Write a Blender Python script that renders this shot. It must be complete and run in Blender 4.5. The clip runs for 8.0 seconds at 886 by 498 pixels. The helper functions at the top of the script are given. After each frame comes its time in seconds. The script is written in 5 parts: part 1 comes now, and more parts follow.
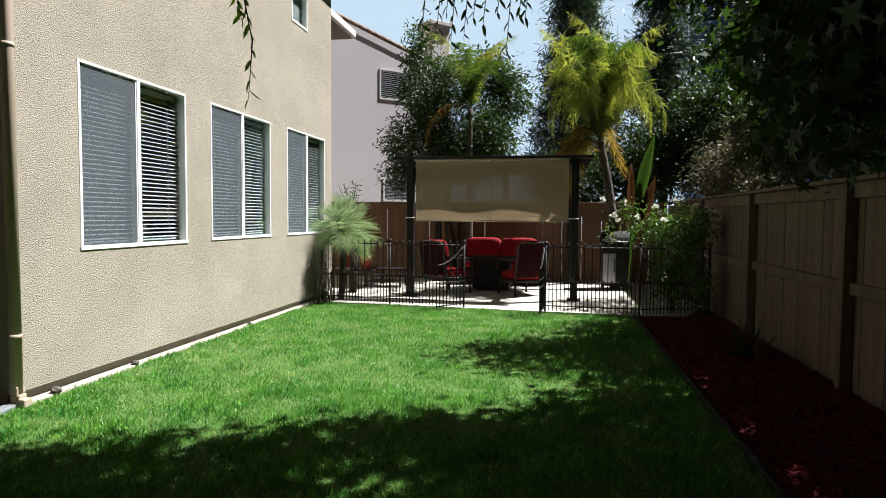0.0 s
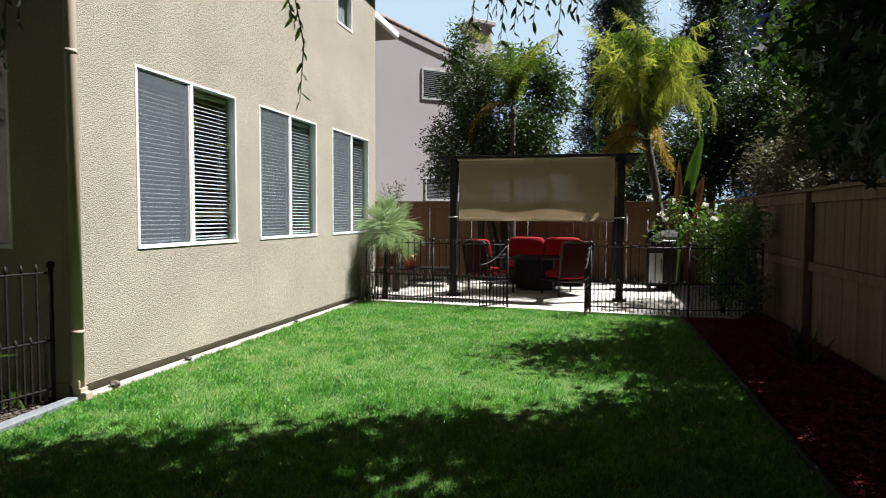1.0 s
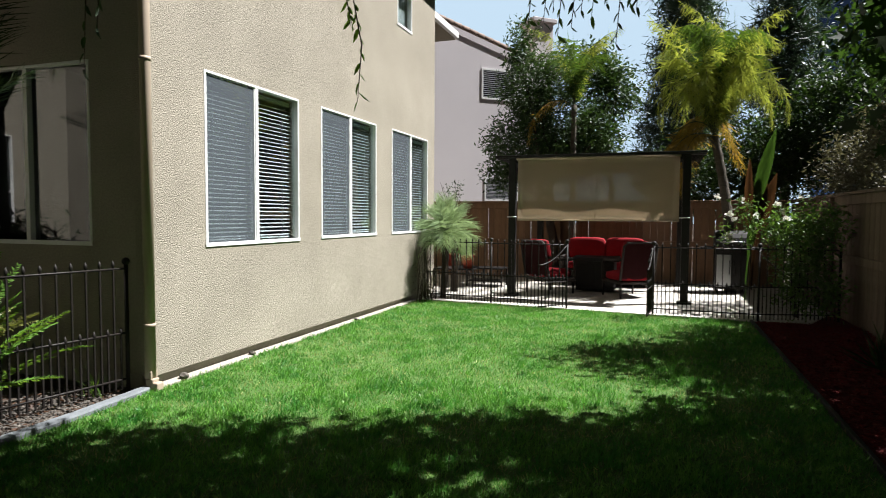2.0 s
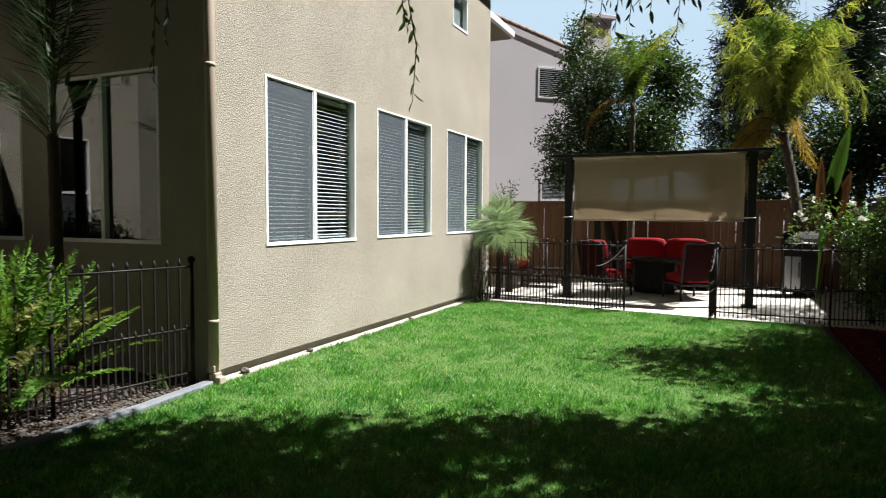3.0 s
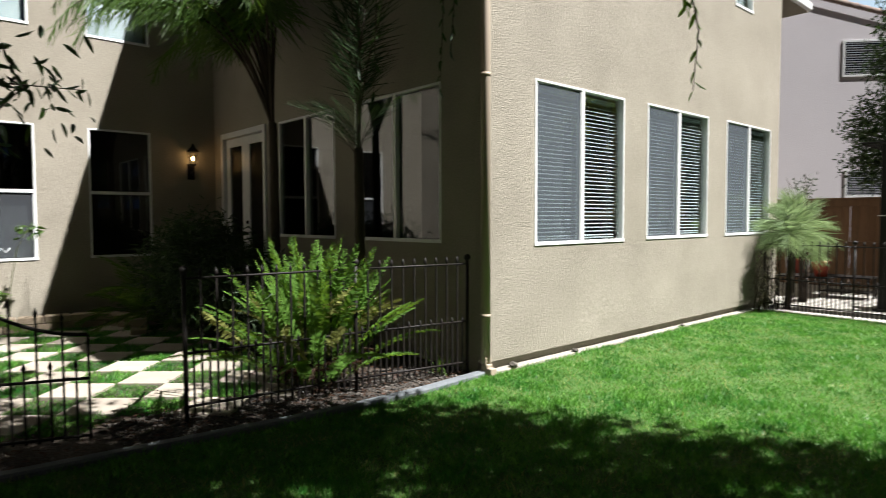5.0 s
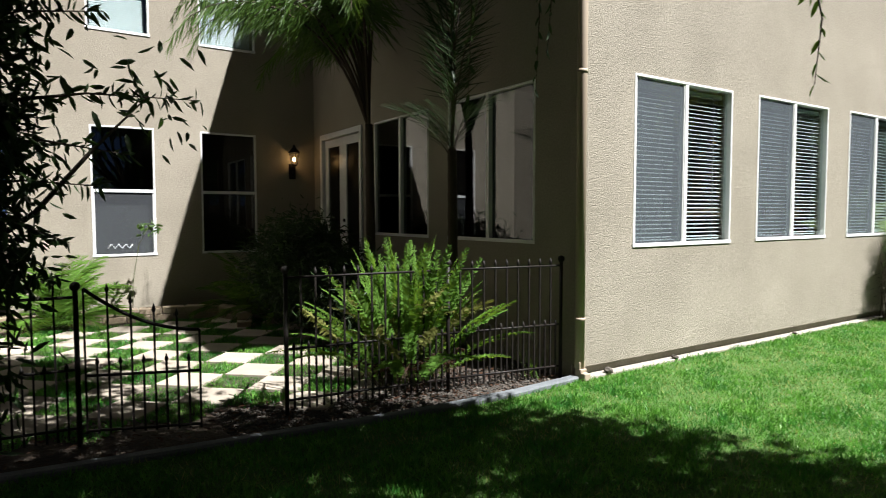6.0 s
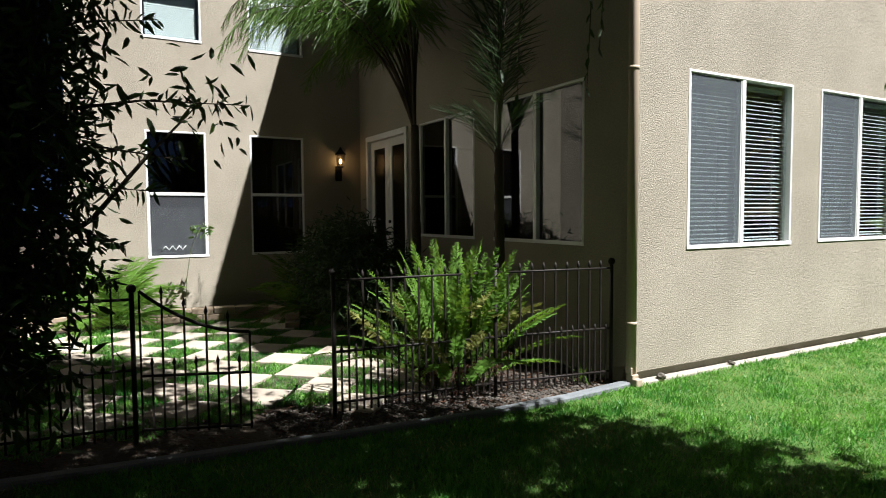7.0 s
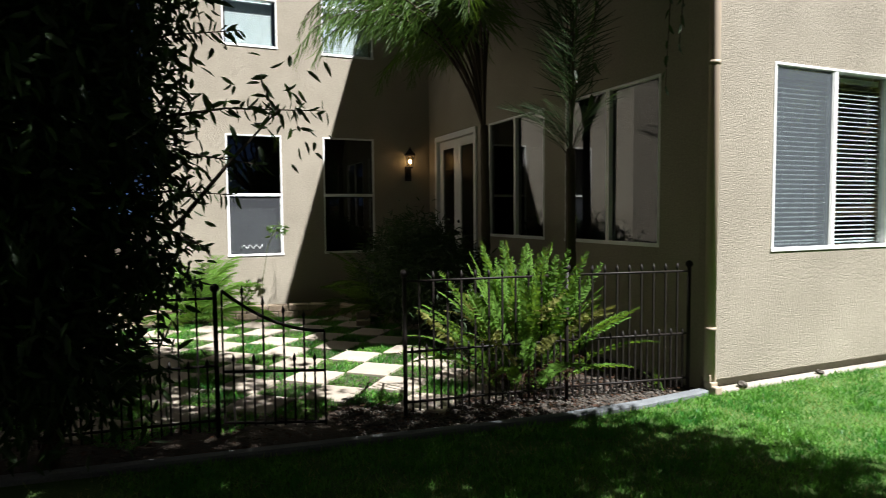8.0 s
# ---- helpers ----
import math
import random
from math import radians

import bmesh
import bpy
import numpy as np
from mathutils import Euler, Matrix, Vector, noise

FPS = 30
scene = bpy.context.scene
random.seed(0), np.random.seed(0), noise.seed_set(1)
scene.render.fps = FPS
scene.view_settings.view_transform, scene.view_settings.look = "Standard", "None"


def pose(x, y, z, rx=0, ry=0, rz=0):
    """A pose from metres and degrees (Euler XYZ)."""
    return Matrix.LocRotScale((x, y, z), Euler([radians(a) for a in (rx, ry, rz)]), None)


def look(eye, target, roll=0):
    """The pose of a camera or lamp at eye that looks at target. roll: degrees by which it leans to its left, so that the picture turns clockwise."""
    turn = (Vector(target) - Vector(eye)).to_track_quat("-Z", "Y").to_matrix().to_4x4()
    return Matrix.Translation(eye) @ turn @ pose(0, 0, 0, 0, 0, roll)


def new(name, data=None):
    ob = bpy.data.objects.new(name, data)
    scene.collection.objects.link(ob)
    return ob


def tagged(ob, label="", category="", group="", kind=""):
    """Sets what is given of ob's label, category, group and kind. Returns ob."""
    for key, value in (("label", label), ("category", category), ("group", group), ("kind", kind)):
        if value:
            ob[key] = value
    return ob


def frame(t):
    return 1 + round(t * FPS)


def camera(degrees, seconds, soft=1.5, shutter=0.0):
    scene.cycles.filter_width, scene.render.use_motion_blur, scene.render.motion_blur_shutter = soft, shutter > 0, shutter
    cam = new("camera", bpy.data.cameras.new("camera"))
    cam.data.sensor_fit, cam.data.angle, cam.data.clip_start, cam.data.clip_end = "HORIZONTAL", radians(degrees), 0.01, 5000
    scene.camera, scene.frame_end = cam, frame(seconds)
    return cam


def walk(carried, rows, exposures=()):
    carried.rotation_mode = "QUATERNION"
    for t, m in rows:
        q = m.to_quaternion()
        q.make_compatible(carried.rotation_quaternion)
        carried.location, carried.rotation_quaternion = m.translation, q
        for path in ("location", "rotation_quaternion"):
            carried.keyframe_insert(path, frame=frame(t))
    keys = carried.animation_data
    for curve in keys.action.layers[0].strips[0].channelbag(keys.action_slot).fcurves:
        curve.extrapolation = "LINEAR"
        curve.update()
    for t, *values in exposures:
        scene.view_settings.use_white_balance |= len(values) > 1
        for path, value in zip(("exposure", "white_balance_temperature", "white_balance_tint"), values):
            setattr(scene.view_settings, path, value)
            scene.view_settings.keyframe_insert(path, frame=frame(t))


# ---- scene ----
cam = camera(71.2, 8.0, soft=0.9, shutter=0.5)
PATH = [
    (0, (0.069, -0.08, 1.385), (-0.278, 1.887, 1.282), 0.4),
    (0.5, (0.047, -0.08, 1.386), (-0.347, 1.878, 1.282), 0.3),
    (1, (0.026, -0.083, 1.386), (-0.449, 1.857, 1.28), 0.3),
    (1.5, (0.037, -0.077, 1.38), (-0.536, 1.836, 1.274), 0.3),
    (3, (0.056, -0.067, 1.374), (-0.769, 1.752, 1.268), 0.3),
    (3.5, (0.05, -0.073, 1.374), (-0.893, 1.688, 1.268), 0.2),
    (4, (0.035, -0.086, 1.365), (-1.106, 1.554, 1.261), 0.1),
    (4.5, (0.022, -0.095, 1.347), (-1.321, 1.384, 1.249), -0.1),
    (5, (0.019, -0.1, 1.35), (-1.472, 1.229, 1.252), -0.2),
    (5.2, (0.018, -0.109, 1.352), (-1.522, 1.164, 1.252), -0.1),
    (6.5, (-0.047, -0.083, 1.409), (-1.759, 0.944, 1.295), -0.3),
    (7, (-0.073, -0.084, 1.409), (-1.815, 0.891, 1.298), -0.4),
    (7.5, (-0.084, -0.093, 1.415), (-1.868, 0.805, 1.304), -0.4),
    (8, (-0.09, -0.106, 1.436), (-1.927, 0.676, 1.32), -0.5),
]
walk(cam, [(t, look(eye, target, roll)) for t, eye, target, roll in PATH])

# ---- world, sun, exposure ----
TO_SUN = Vector((0.55, 0.296, 1.0)).normalized()
world = bpy.data.worlds.new("world")
scene.world = world
world.use_nodes = True
wn = world.node_tree.nodes
sky = wn.new("ShaderNodeTexSky")
sky.sky_type = "NISHITA"
sky.sun_disc = False
sky.sun_elevation = math.asin(TO_SUN.z)
sky.sun_rotation = math.atan2(TO_SUN.x, TO_SUN.y)
sky.altitude = 2500
sky.air_density, sky.dust_density, sky.ozone_density = 0.03, 0.003, 1.0
world.node_tree.links.new(sky.outputs[0], wn["Background"].inputs[0])
wn["Background"].inputs[1].default_value = 0.05
sun = new("sun", bpy.data.lights.new("sun", "SUN"))
sun.data.energy, sun.data.angle, sun.data.color = 5.0, radians(0.53), (0.98, 0.98, 0.98)
sun.matrix_world = look(TO_SUN * 60, (0, 0, 0))
scene.view_settings.exposure = 1.76

RNG = np.random.default_rng(7)


# ---- materials ----
def material(name, color, color2=None, rough=0.8, scale=6.0, fine=60.0, bump=0.2, bump_scale=None, metal=0.0, mix=0.5,
             island=0.0, piece=0.0, spec=0.3, dist=0.004, stretch=(1, 1, 1), bump_detail=3.0):
    """Principled surface: two colours mixed by a coarse and a fine noise, bump, and a spread in value by island or by object."""
    m = bpy.data.materials.new(name)
    m.use_nodes = True
    nt = m.node_tree
    b = nt.nodes["Principled BSDF"]
    link = nt.links.new
    co = nt.nodes.new("ShaderNodeTexCoord")
    mp = nt.nodes.new("ShaderNodeMapping")
    mp.inputs["Scale"].default_value = stretch
    link(co.outputs["Object"], mp.inputs["Vector"])
    n1 = nt.nodes.new("ShaderNodeTexNoise")
    n1.inputs["Scale"].default_value, n1.inputs["Detail"].default_value = scale, 6.0
    n2 = nt.nodes.new("ShaderNodeTexNoise")
    n2.inputs["Scale"].default_value, n2.inputs["Detail"].default_value = fine, 4.0
    link(mp.outputs[0], n1.inputs["Vector"])
    link(mp.outputs[0], n2.inputs["Vector"])
    avg = nt.nodes.new("ShaderNodeMath")
    avg.operation = "MULTIPLY_ADD"
    link(n2.outputs["Fac"], avg.inputs[0])
    avg.inputs[1].default_value = 0.5
    half = nt.nodes.new("ShaderNodeMath")
    half.operation = "MULTIPLY"
    link(n1.outputs["Fac"], half.inputs[0])
    half.inputs[1].default_value = 0.5
    link(half.outputs[0], avg.inputs[2])
    ramp = nt.nodes.new("ShaderNodeValToRGB")
    c2 = color2 or tuple(c * 0.75 for c in color)
    ramp.color_ramp.elements[0].position, ramp.color_ramp.elements[1].position = 0.5 - mix * 0.4, 0.5 + mix * 0.4
    ramp.color_ramp.elements[0].color = (*c2, 1)
    ramp.color_ramp.elements[1].color = (*color, 1)
    link(avg.outputs[0], ramp.inputs[0])
    out = ramp.outputs[0]
    if island or piece:
        hsv = nt.nodes.new("ShaderNodeHueSaturation")
        mr = nt.nodes.new("ShaderNodeMapRange")
        spread = island or piece
        mr.inputs["To Min"].default_value, mr.inputs["To Max"].default_value = 1 - spread, 1 + spread
        if island:
            g = nt.nodes.new("ShaderNodeNewGeometry")
            link(g.outputs["Random Per Island"], mr.inputs["Value"])
        else:
            g = nt.nodes.new("ShaderNodeObjectInfo")
            link(g.outputs["Random"], mr.inputs["Value"])
        link(mr.outputs[0], hsv.inputs["Value"])
        link(out, hsv.inputs["Color"])
        out = hsv.outputs[0]
    link(out, b.inputs["Base Color"])
    b.inputs["Roughness"].default_value = rough
    b.inputs["Metallic"].default_value = metal
    b.inputs["Specular IOR Level"].default_value = spec
    if bump:
        n3 = nt.nodes.new("ShaderNodeTexNoise")
        n3.inputs["Scale"].default_value, n3.inputs["Detail"].default_value = bump_scale or fine, bump_detail
        link(mp.outputs[0], n3.inputs["Vector"])
        bp = nt.nodes.new("ShaderNodeBump")
        bp.inputs["Strength"].default_value, bp.inputs["Distance"].default_value = bump, dist
        link(n3.outputs["Fac"], bp.inputs["Height"])
        link(bp.outputs[0], b.inputs["Normal"])
    return m


def leaf_material(name, color, color2, through_color, share=0.35, rough=0.45, island=0.35, mix=0.4, scale=1.3, fine=9.0):
    m = material(name, color, color2, rough=rough, scale=scale, fine=fine, bump=0.0, island=island, spec=0.35, mix=mix)
    nt = m.node_tree
    b = nt.nodes["Principled BSDF"]
    tr = nt.nodes.new("ShaderNodeBsdfTranslucent")
    tr.inputs["Color"].default_value = (*through_color, 1)
    mx = nt.nodes.new("ShaderNodeMixShader")
    mx.inputs[0].default_value = share
    nt.links.new(b.outputs[0], mx.inputs[1])
    nt.links.new(tr.outputs[0], mx.inputs[2])
    nt.links.new(mx.outputs[0], nt.nodes["Material Output"].inputs["Surface"])
    return m


def glass_material(name, tint=(0.86, 0.92, 0.90), clear=0.96):
    m = bpy.data.materials.new(name)
    m.use_nodes = True
    nt = m.node_tree
    nt.nodes.remove(nt.nodes["Principled BSDF"])
    tr = nt.nodes.new("ShaderNodeBsdfTransparent")
    tr.inputs[0].default_value = (*tint, 1)
    gl = nt.nodes.new("ShaderNodeBsdfGlossy")
    gl.inputs["Roughness"].default_value = 0.01
    fr = nt.nodes.new("ShaderNodeMath")
    fr.operation = "POWER"
    fr.inputs[1].default_value = 4.0
    lw = nt.nodes.new("ShaderNodeLayerWeight")
    lw.inputs[0].default_value = 0.5
    nt.links.new(lw.outputs["Facing"], fr.inputs[0])
    mul = nt.nodes.new("ShaderNodeMath")
    mul.operation = "MULTIPLY_ADD"
    nt.links.new(fr.outputs[0], mul.inputs[0])
    mul.inputs[1].default_value, mul.inputs[2].default_value = 0.8, 1.0 - clear
    mul.use_clamp = True
    mx = nt.nodes.new("ShaderNodeMixShader")
    nt.links.new(mul.outputs[0], mx.inputs[0])
    nt.links.new(tr.outputs[0], mx.inputs[1])
    nt.links.new(gl.outputs[0], mx.inputs[2])
    nt.links.new(mx.outputs[0], nt.nodes["Material Output"].inputs["Surface"])
    return m


def screen_material(name, color, clear):
    m = bpy.data.materials.new(name)
    m.use_nodes = True
    nt = m.node_tree
    b = nt.nodes["Principled BSDF"]
    b.inputs["Base Color"].default_value = (*color, 1)
    b.inputs["Roughness"].default_value = 0.7
    tr = nt.nodes.new("ShaderNodeBsdfTransparent")
    mx = nt.nodes.new("ShaderNodeMixShader")
    mx.inputs[0].default_value = clear
    nt.links.new(b.outputs[0], mx.inputs[1])
    nt.links.new(tr.outputs[0], mx.inputs[2])
    nt.links.new(mx.outputs[0], nt.nodes["Material Output"].inputs["Surface"])
    return m


def glow_material(name, color, power):
    m = bpy.data.materials.new(name)
    m.use_nodes = True
    nt = m.node_tree
    e = nt.nodes.new("ShaderNodeEmission")
    e.inputs[0].default_value, e.inputs[1].default_value = (*color, 1), power
    nt.links.new(e.outputs[0], nt.nodes["Material Output"].inputs["Surface"])
    return m


STUCCO = material("stucco", (0.312, 0.279, 0.224), (0.216, 0.191, 0.151), rough=0.92, scale=1.1, fine=55, bump=1.0, bump_scale=105, bump_detail=4.0, dist=0.0105, spec=0.15, mix=0.42)
STUCCO_FAR = material("pale_stucco", (0.60, 0.565, 0.58), (0.54, 0.505, 0.52), rough=0.92, scale=0.7, fine=30, bump=0.4, bump_scale=35, dist=0.008, spec=0.1)
# dark so that the added south wall bounces little sun onto the house
DARK_WALL = material("dark_blocker_wall", (0.0648, 0.054, 0.0432), (0.0432, 0.036, 0.0288), rough=0.95, scale=1.0)
PLASTER = material("plaster", (0.396, 0.3816, 0.3456), rough=0.9, bump=0.05)
CONCRETE = material("concrete", (0.432, 0.4032, 0.36), (0.3312, 0.3096, 0.2736), rough=0.88, scale=2.5, fine=50, bump=0.25)
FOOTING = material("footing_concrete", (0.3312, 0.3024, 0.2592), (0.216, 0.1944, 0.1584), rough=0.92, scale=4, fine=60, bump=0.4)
CURB = material("curb_concrete", (0.155, 0.167, 0.175), (0.08, 0.086, 0.092), rough=0.9, scale=5, fine=80, bump=0.4)
VINYL = material("white_vinyl", (0.66, 0.66, 0.65), (0.58, 0.58, 0.57), rough=0.4, bump=0.03, spec=0.5)
SLAT = material("blind_slat", (0.47, 0.50, 0.52), (0.42, 0.45, 0.47), rough=0.5, bump=0.0)
GLASS = glass_material("window_glass", clear=0.86)
GLASS_DARK = glass_material("coated_glass", (0.34, 0.36, 0.36), 0.86)
SCREEN = screen_material("insect_screen", (0.10, 0.118, 0.135), 0.68)
SCREEN_DARK = screen_material("dense_screen", (0.08, 0.086, 0.096), 0.78)
SPOUT = material("tan_painted_metal", (0.3312, 0.2664, 0.2016), (0.288, 0.2304, 0.1728), rough=0.55, scale=3, bump=0.05)
IRON = material("black_iron", (0.007, 0.0065, 0.0065), (0.014, 0.010, 0.008), rough=0.55, scale=20, fine=150, bump=0.3, spec=0.2)
WOOD = material("fence_wood", (0.185, 0.134, 0.104), (0.085, 0.060, 0.045), rough=0.9, scale=2, fine=24, mix=0.42, bump=0.5, piece=0.12, spec=0.15, stretch=(4, 4, 0.35))
WOOD_FAR = material("fence_wood_warm", (0.205, 0.122, 0.073), (0.13, 0.075, 0.045), rough=0.9, scale=3, fine=28, bump=0.4, piece=0.14, spec=0.15, stretch=(4, 4, 0.35))
DARK_METAL = material("dark_bronze_metal", (0.009, 0.008, 0.008), (0.016, 0.014, 0.012), rough=0.6, spec=0.2, scale=10, bump=0.1)
CLOTH = material("tan_shade_cloth", (0.52, 0.42, 0.315), (0.40, 0.32, 0.235), rough=0.95, scale=1.5, fine=220, bump=0.25, bump_scale=260, dist=0.002, spec=0.1)
weave = CLOTH.node_tree
glow_through = weave.nodes.new("ShaderNodeBsdfTranslucent")
glow_through.inputs["Color"].default_value = (0.42, 0.33, 0.22, 1)
cloth_mix = weave.nodes.new("ShaderNodeMixShader")
cloth_mix.inputs[0].default_value = 0.2
weave.links.new(weave.nodes["Principled BSDF"].outputs[0], cloth_mix.inputs[1])
weave.links.new(glow_through.outputs[0], cloth_mix.inputs[2])
open_weave = weave.nodes.new("ShaderNodeBsdfTransparent")
weave_mix = weave.nodes.new("ShaderNodeMixShader")
weave_mix.inputs[0].default_value = 0.03
weave.links.new(cloth_mix.outputs[0], weave_mix.inputs[1])
weave.links.new(open_weave.outputs[0], weave_mix.inputs[2])
weave.links.new(weave_mix.outputs[0], weave.nodes["Material Output"].inputs["Surface"])
RED = material("red_cushion", (0.22, 0.007, 0.012), (0.15, 0.0045, 0.008), rough=0.85, scale=5, fine=130, bump=0.25, spec=0.15)
SLING = material("maroon_sling", (0.05, 0.012, 0.014), (0.035, 0.009, 0.01), rough=0.8, scale=8, fine=160, bump=0.3, spec=0.1)
WICKER = material("dark_wicker", (0.0144, 0.0094, 0.0079), (0.0252, 0.0173, 0.013), rough=0.7, scale=30, fine=180, bump=0.6)
STEEL = material("brushed_steel", (0.4464, 0.4464, 0.4464), (0.36, 0.36, 0.36), rough=0.35, metal=0.8, scale=4, bump=0.05)
TERRACOTTA = material("red_pot", (0.3024, 0.0432, 0.0216), (0.2376, 0.036, 0.0216), rough=0.5, scale=6, bump=0.1)
MULCH = material("red_mulch", (0.15, 0.013, 0.012), (0.065, 0.0065, 0.0065), rough=0.95, scale=8, fine=90, bump=1.0, bump_scale=70, dist=0.02, island=0.5)
SOIL = material("soil", (0.054, 0.0396, 0.0288), (0.0288, 0.0216, 0.0158), rough=0.98, scale=3, fine=40, bump=0.9, bump_scale=40, dist=0.02)
TURF = material("turf", (0.072, 0.1368, 0.0288), (0.0396, 0.0864, 0.0158), rough=0.95, scale=1.2, fine=70, bump=0.8, bump_scale=90, dist=0.02)
PAVER = material("cast_paver", (0.31, 0.27, 0.22), (0.225, 0.19, 0.15), rough=0.9, scale=5, fine=70, bump=0.5, piece=0.12)
BLOCK = material("edging_block", (0.3024, 0.2376, 0.1728), (0.216, 0.1656, 0.1152), rough=0.92, scale=8, fine=60, bump=0.7, piece=0.15)
PEBBLE = material("pebble", (0.095, 0.083, 0.07), (0.022, 0.018, 0.015), rough=0.8, scale=9, fine=60, bump=0.3, island=0.5)
TILE = material("roof_tile", (0.19, 0.135, 0.11), (0.12, 0.09, 0.075), rough=0.85, scale=3, fine=40, bump=0.4, piece=0.2)
BARK = material("bark", (0.0612, 0.0446, 0.0324), (0.036, 0.0259, 0.0187), rough=0.95, scale=6, fine=50, bump=0.9, dist=0.01, stretch=(3, 3, 0.6))
PALM_BARK = material("palm_bark", (0.108, 0.0936, 0.072), (0.0576, 0.0468, 0.036), rough=0.95, scale=4, fine=35, bump=0.9, dist=0.01, stretch=(0.8, 0.8, 5))
STEM = material("green_stem", (0.072, 0.0864, 0.0288), (0.0504, 0.0576, 0.0216), rough=0.6, bump=0.1)
G_BLADE = leaf_material("grass_blade", (0.135, 0.295, 0.048), (0.018, 0.125, 0.018), (0.105, 0.31, 0.034), 0.38, 0.45, 0.55, 0.17, 2.3, 13.0)
G_DRY = leaf_material("dry_blade", (0.34, 0.35, 0.13), (0.22, 0.26, 0.08), (0.33, 0.36, 0.10), 0.35, 0.5, 0.4)
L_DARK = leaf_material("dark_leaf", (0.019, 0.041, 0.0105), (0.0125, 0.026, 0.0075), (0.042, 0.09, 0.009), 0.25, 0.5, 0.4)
L_FICUS = leaf_material("glossy_leaf", (0.042, 0.075, 0.022), (0.024, 0.047, 0.0135), (0.0504, 0.1008, 0.0144), 0.2, 0.45, 0.4)
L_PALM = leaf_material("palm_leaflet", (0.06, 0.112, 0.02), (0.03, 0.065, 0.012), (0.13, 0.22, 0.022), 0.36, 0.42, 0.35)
L_YELLOW = leaf_material("yellowing_palm_leaflet", (0.225, 0.265, 0.05), (0.10, 0.175, 0.032), (0.42, 0.46, 0.06), 0.45, 0.45, 0.35)
L_DRY = leaf_material("dry_palm_leaflet", (0.3456, 0.2232, 0.0432), (0.2448, 0.1584, 0.036), (0.432, 0.288, 0.036), 0.5, 0.5, 0.3)
L_FAN = leaf_material("pale_palm_leaflet", (0.30, 0.37, 0.23), (0.20, 0.28, 0.15), (0.36, 0.47, 0.20), 0.4, 0.4, 0.3)
L_FERN = leaf_material("fern_pinna", (0.145, 0.275, 0.052), (0.05, 0.115, 0.02), (0.23, 0.40, 0.036), 0.36, 0.36, 0.3)
L_OLIVE = leaf_material("olive_pinna", (0.20, 0.21, 0.06), (0.11, 0.12, 0.035), (0.26, 0.28, 0.05), 0.3, 0.42, 0.35)
L_PINE = leaf_material("pine_needle", (0.0324, 0.0612, 0.0288), (0.0216, 0.0396, 0.0216), (0.036, 0.072, 0.0216), 0.2, 0.5, 0.3)
L_ROSE = leaf_material("rose_leaf", (0.075, 0.14, 0.035), (0.036, 0.072, 0.018), (0.14, 0.25, 0.03), 0.3, 0.4, 0.4)
L_BROAD = leaf_material("broad_leaf", (0.036, 0.072, 0.0144), (0.0252, 0.054, 0.0115), (0.0576, 0.1224, 0.0144), 0.3, 0.35, 0.2)
L_DULL = leaf_material("dusty_leaf", (0.1008, 0.0936, 0.0612), (0.0576, 0.0576, 0.036), (0.108, 0.1008, 0.0432), 0.3, 0.6, 0.4)
L_RUST = leaf_material("rust_leaf", (0.0648, 0.0288, 0.013), (0.036, 0.0158, 0.0086), (0.072, 0.0324, 0.0108), 0.3, 0.6, 0.3)
PETAL = leaf_material("white_petal", (0.80, 0.78, 0.70), (0.72, 0.70, 0.60), (0.8, 0.78, 0.7), 0.35, 0.5, 0.05)
BULB = glow_material("warm_bulb", (1.0, 0.62, 0.25), 9.0)
SKY_GLOW = glow_material("pale_sky", (0.36, 0.47, 0.57), 0.48)
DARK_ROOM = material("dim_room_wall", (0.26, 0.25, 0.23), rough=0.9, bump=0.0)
CURTAIN = material("pale_curtain", (0.3024, 0.3024, 0.3024), rough=0.9, bump=0.1)


# ---- builders ----
def link_mesh(name, bm, mat, parent=None, label=""):
    me = bpy.data.meshes.new(name)
    bm.to_mesh(me)
    bm.free()
    me.materials.append(mat)
    ob = new(name, me)
    if parent:
        ob.parent = parent
    return tagged(ob, label)


def part(name, bm, mat, parent, label=""):
    return link_mesh(name, bm, mat, parent, label)


def thing(name, label, category, group="", kind="", m=None):
    ob = new(name)
    ob.empty_display_size = 0.1
    if m is not None:
        ob.matrix_world = m
    return tagged(ob, label, category, group, kind)


def box(x0, x1, y0, y1, z0, z1, bevel=0.0, bm=None):
    bm = bm or bmesh.new()
    r = bmesh.ops.create_cube(bm, size=1.0)
    vs = r["verts"]
    for v in vs:
        v.co = Vector(((x0 + x1) / 2 + v.co.x * (x1 - x0), (y0 + y1) / 2 + v.co.y * (y1 - y0), (z0 + z1) / 2 + v.co.z * (z1 - z0)))
    if bevel:
        es = list({e for v in vs for e in v.link_edges})
        bmesh.ops.bevel(bm, geom=es, offset=bevel, segments=2, affect="EDGES", profile=0.5)
    return bm


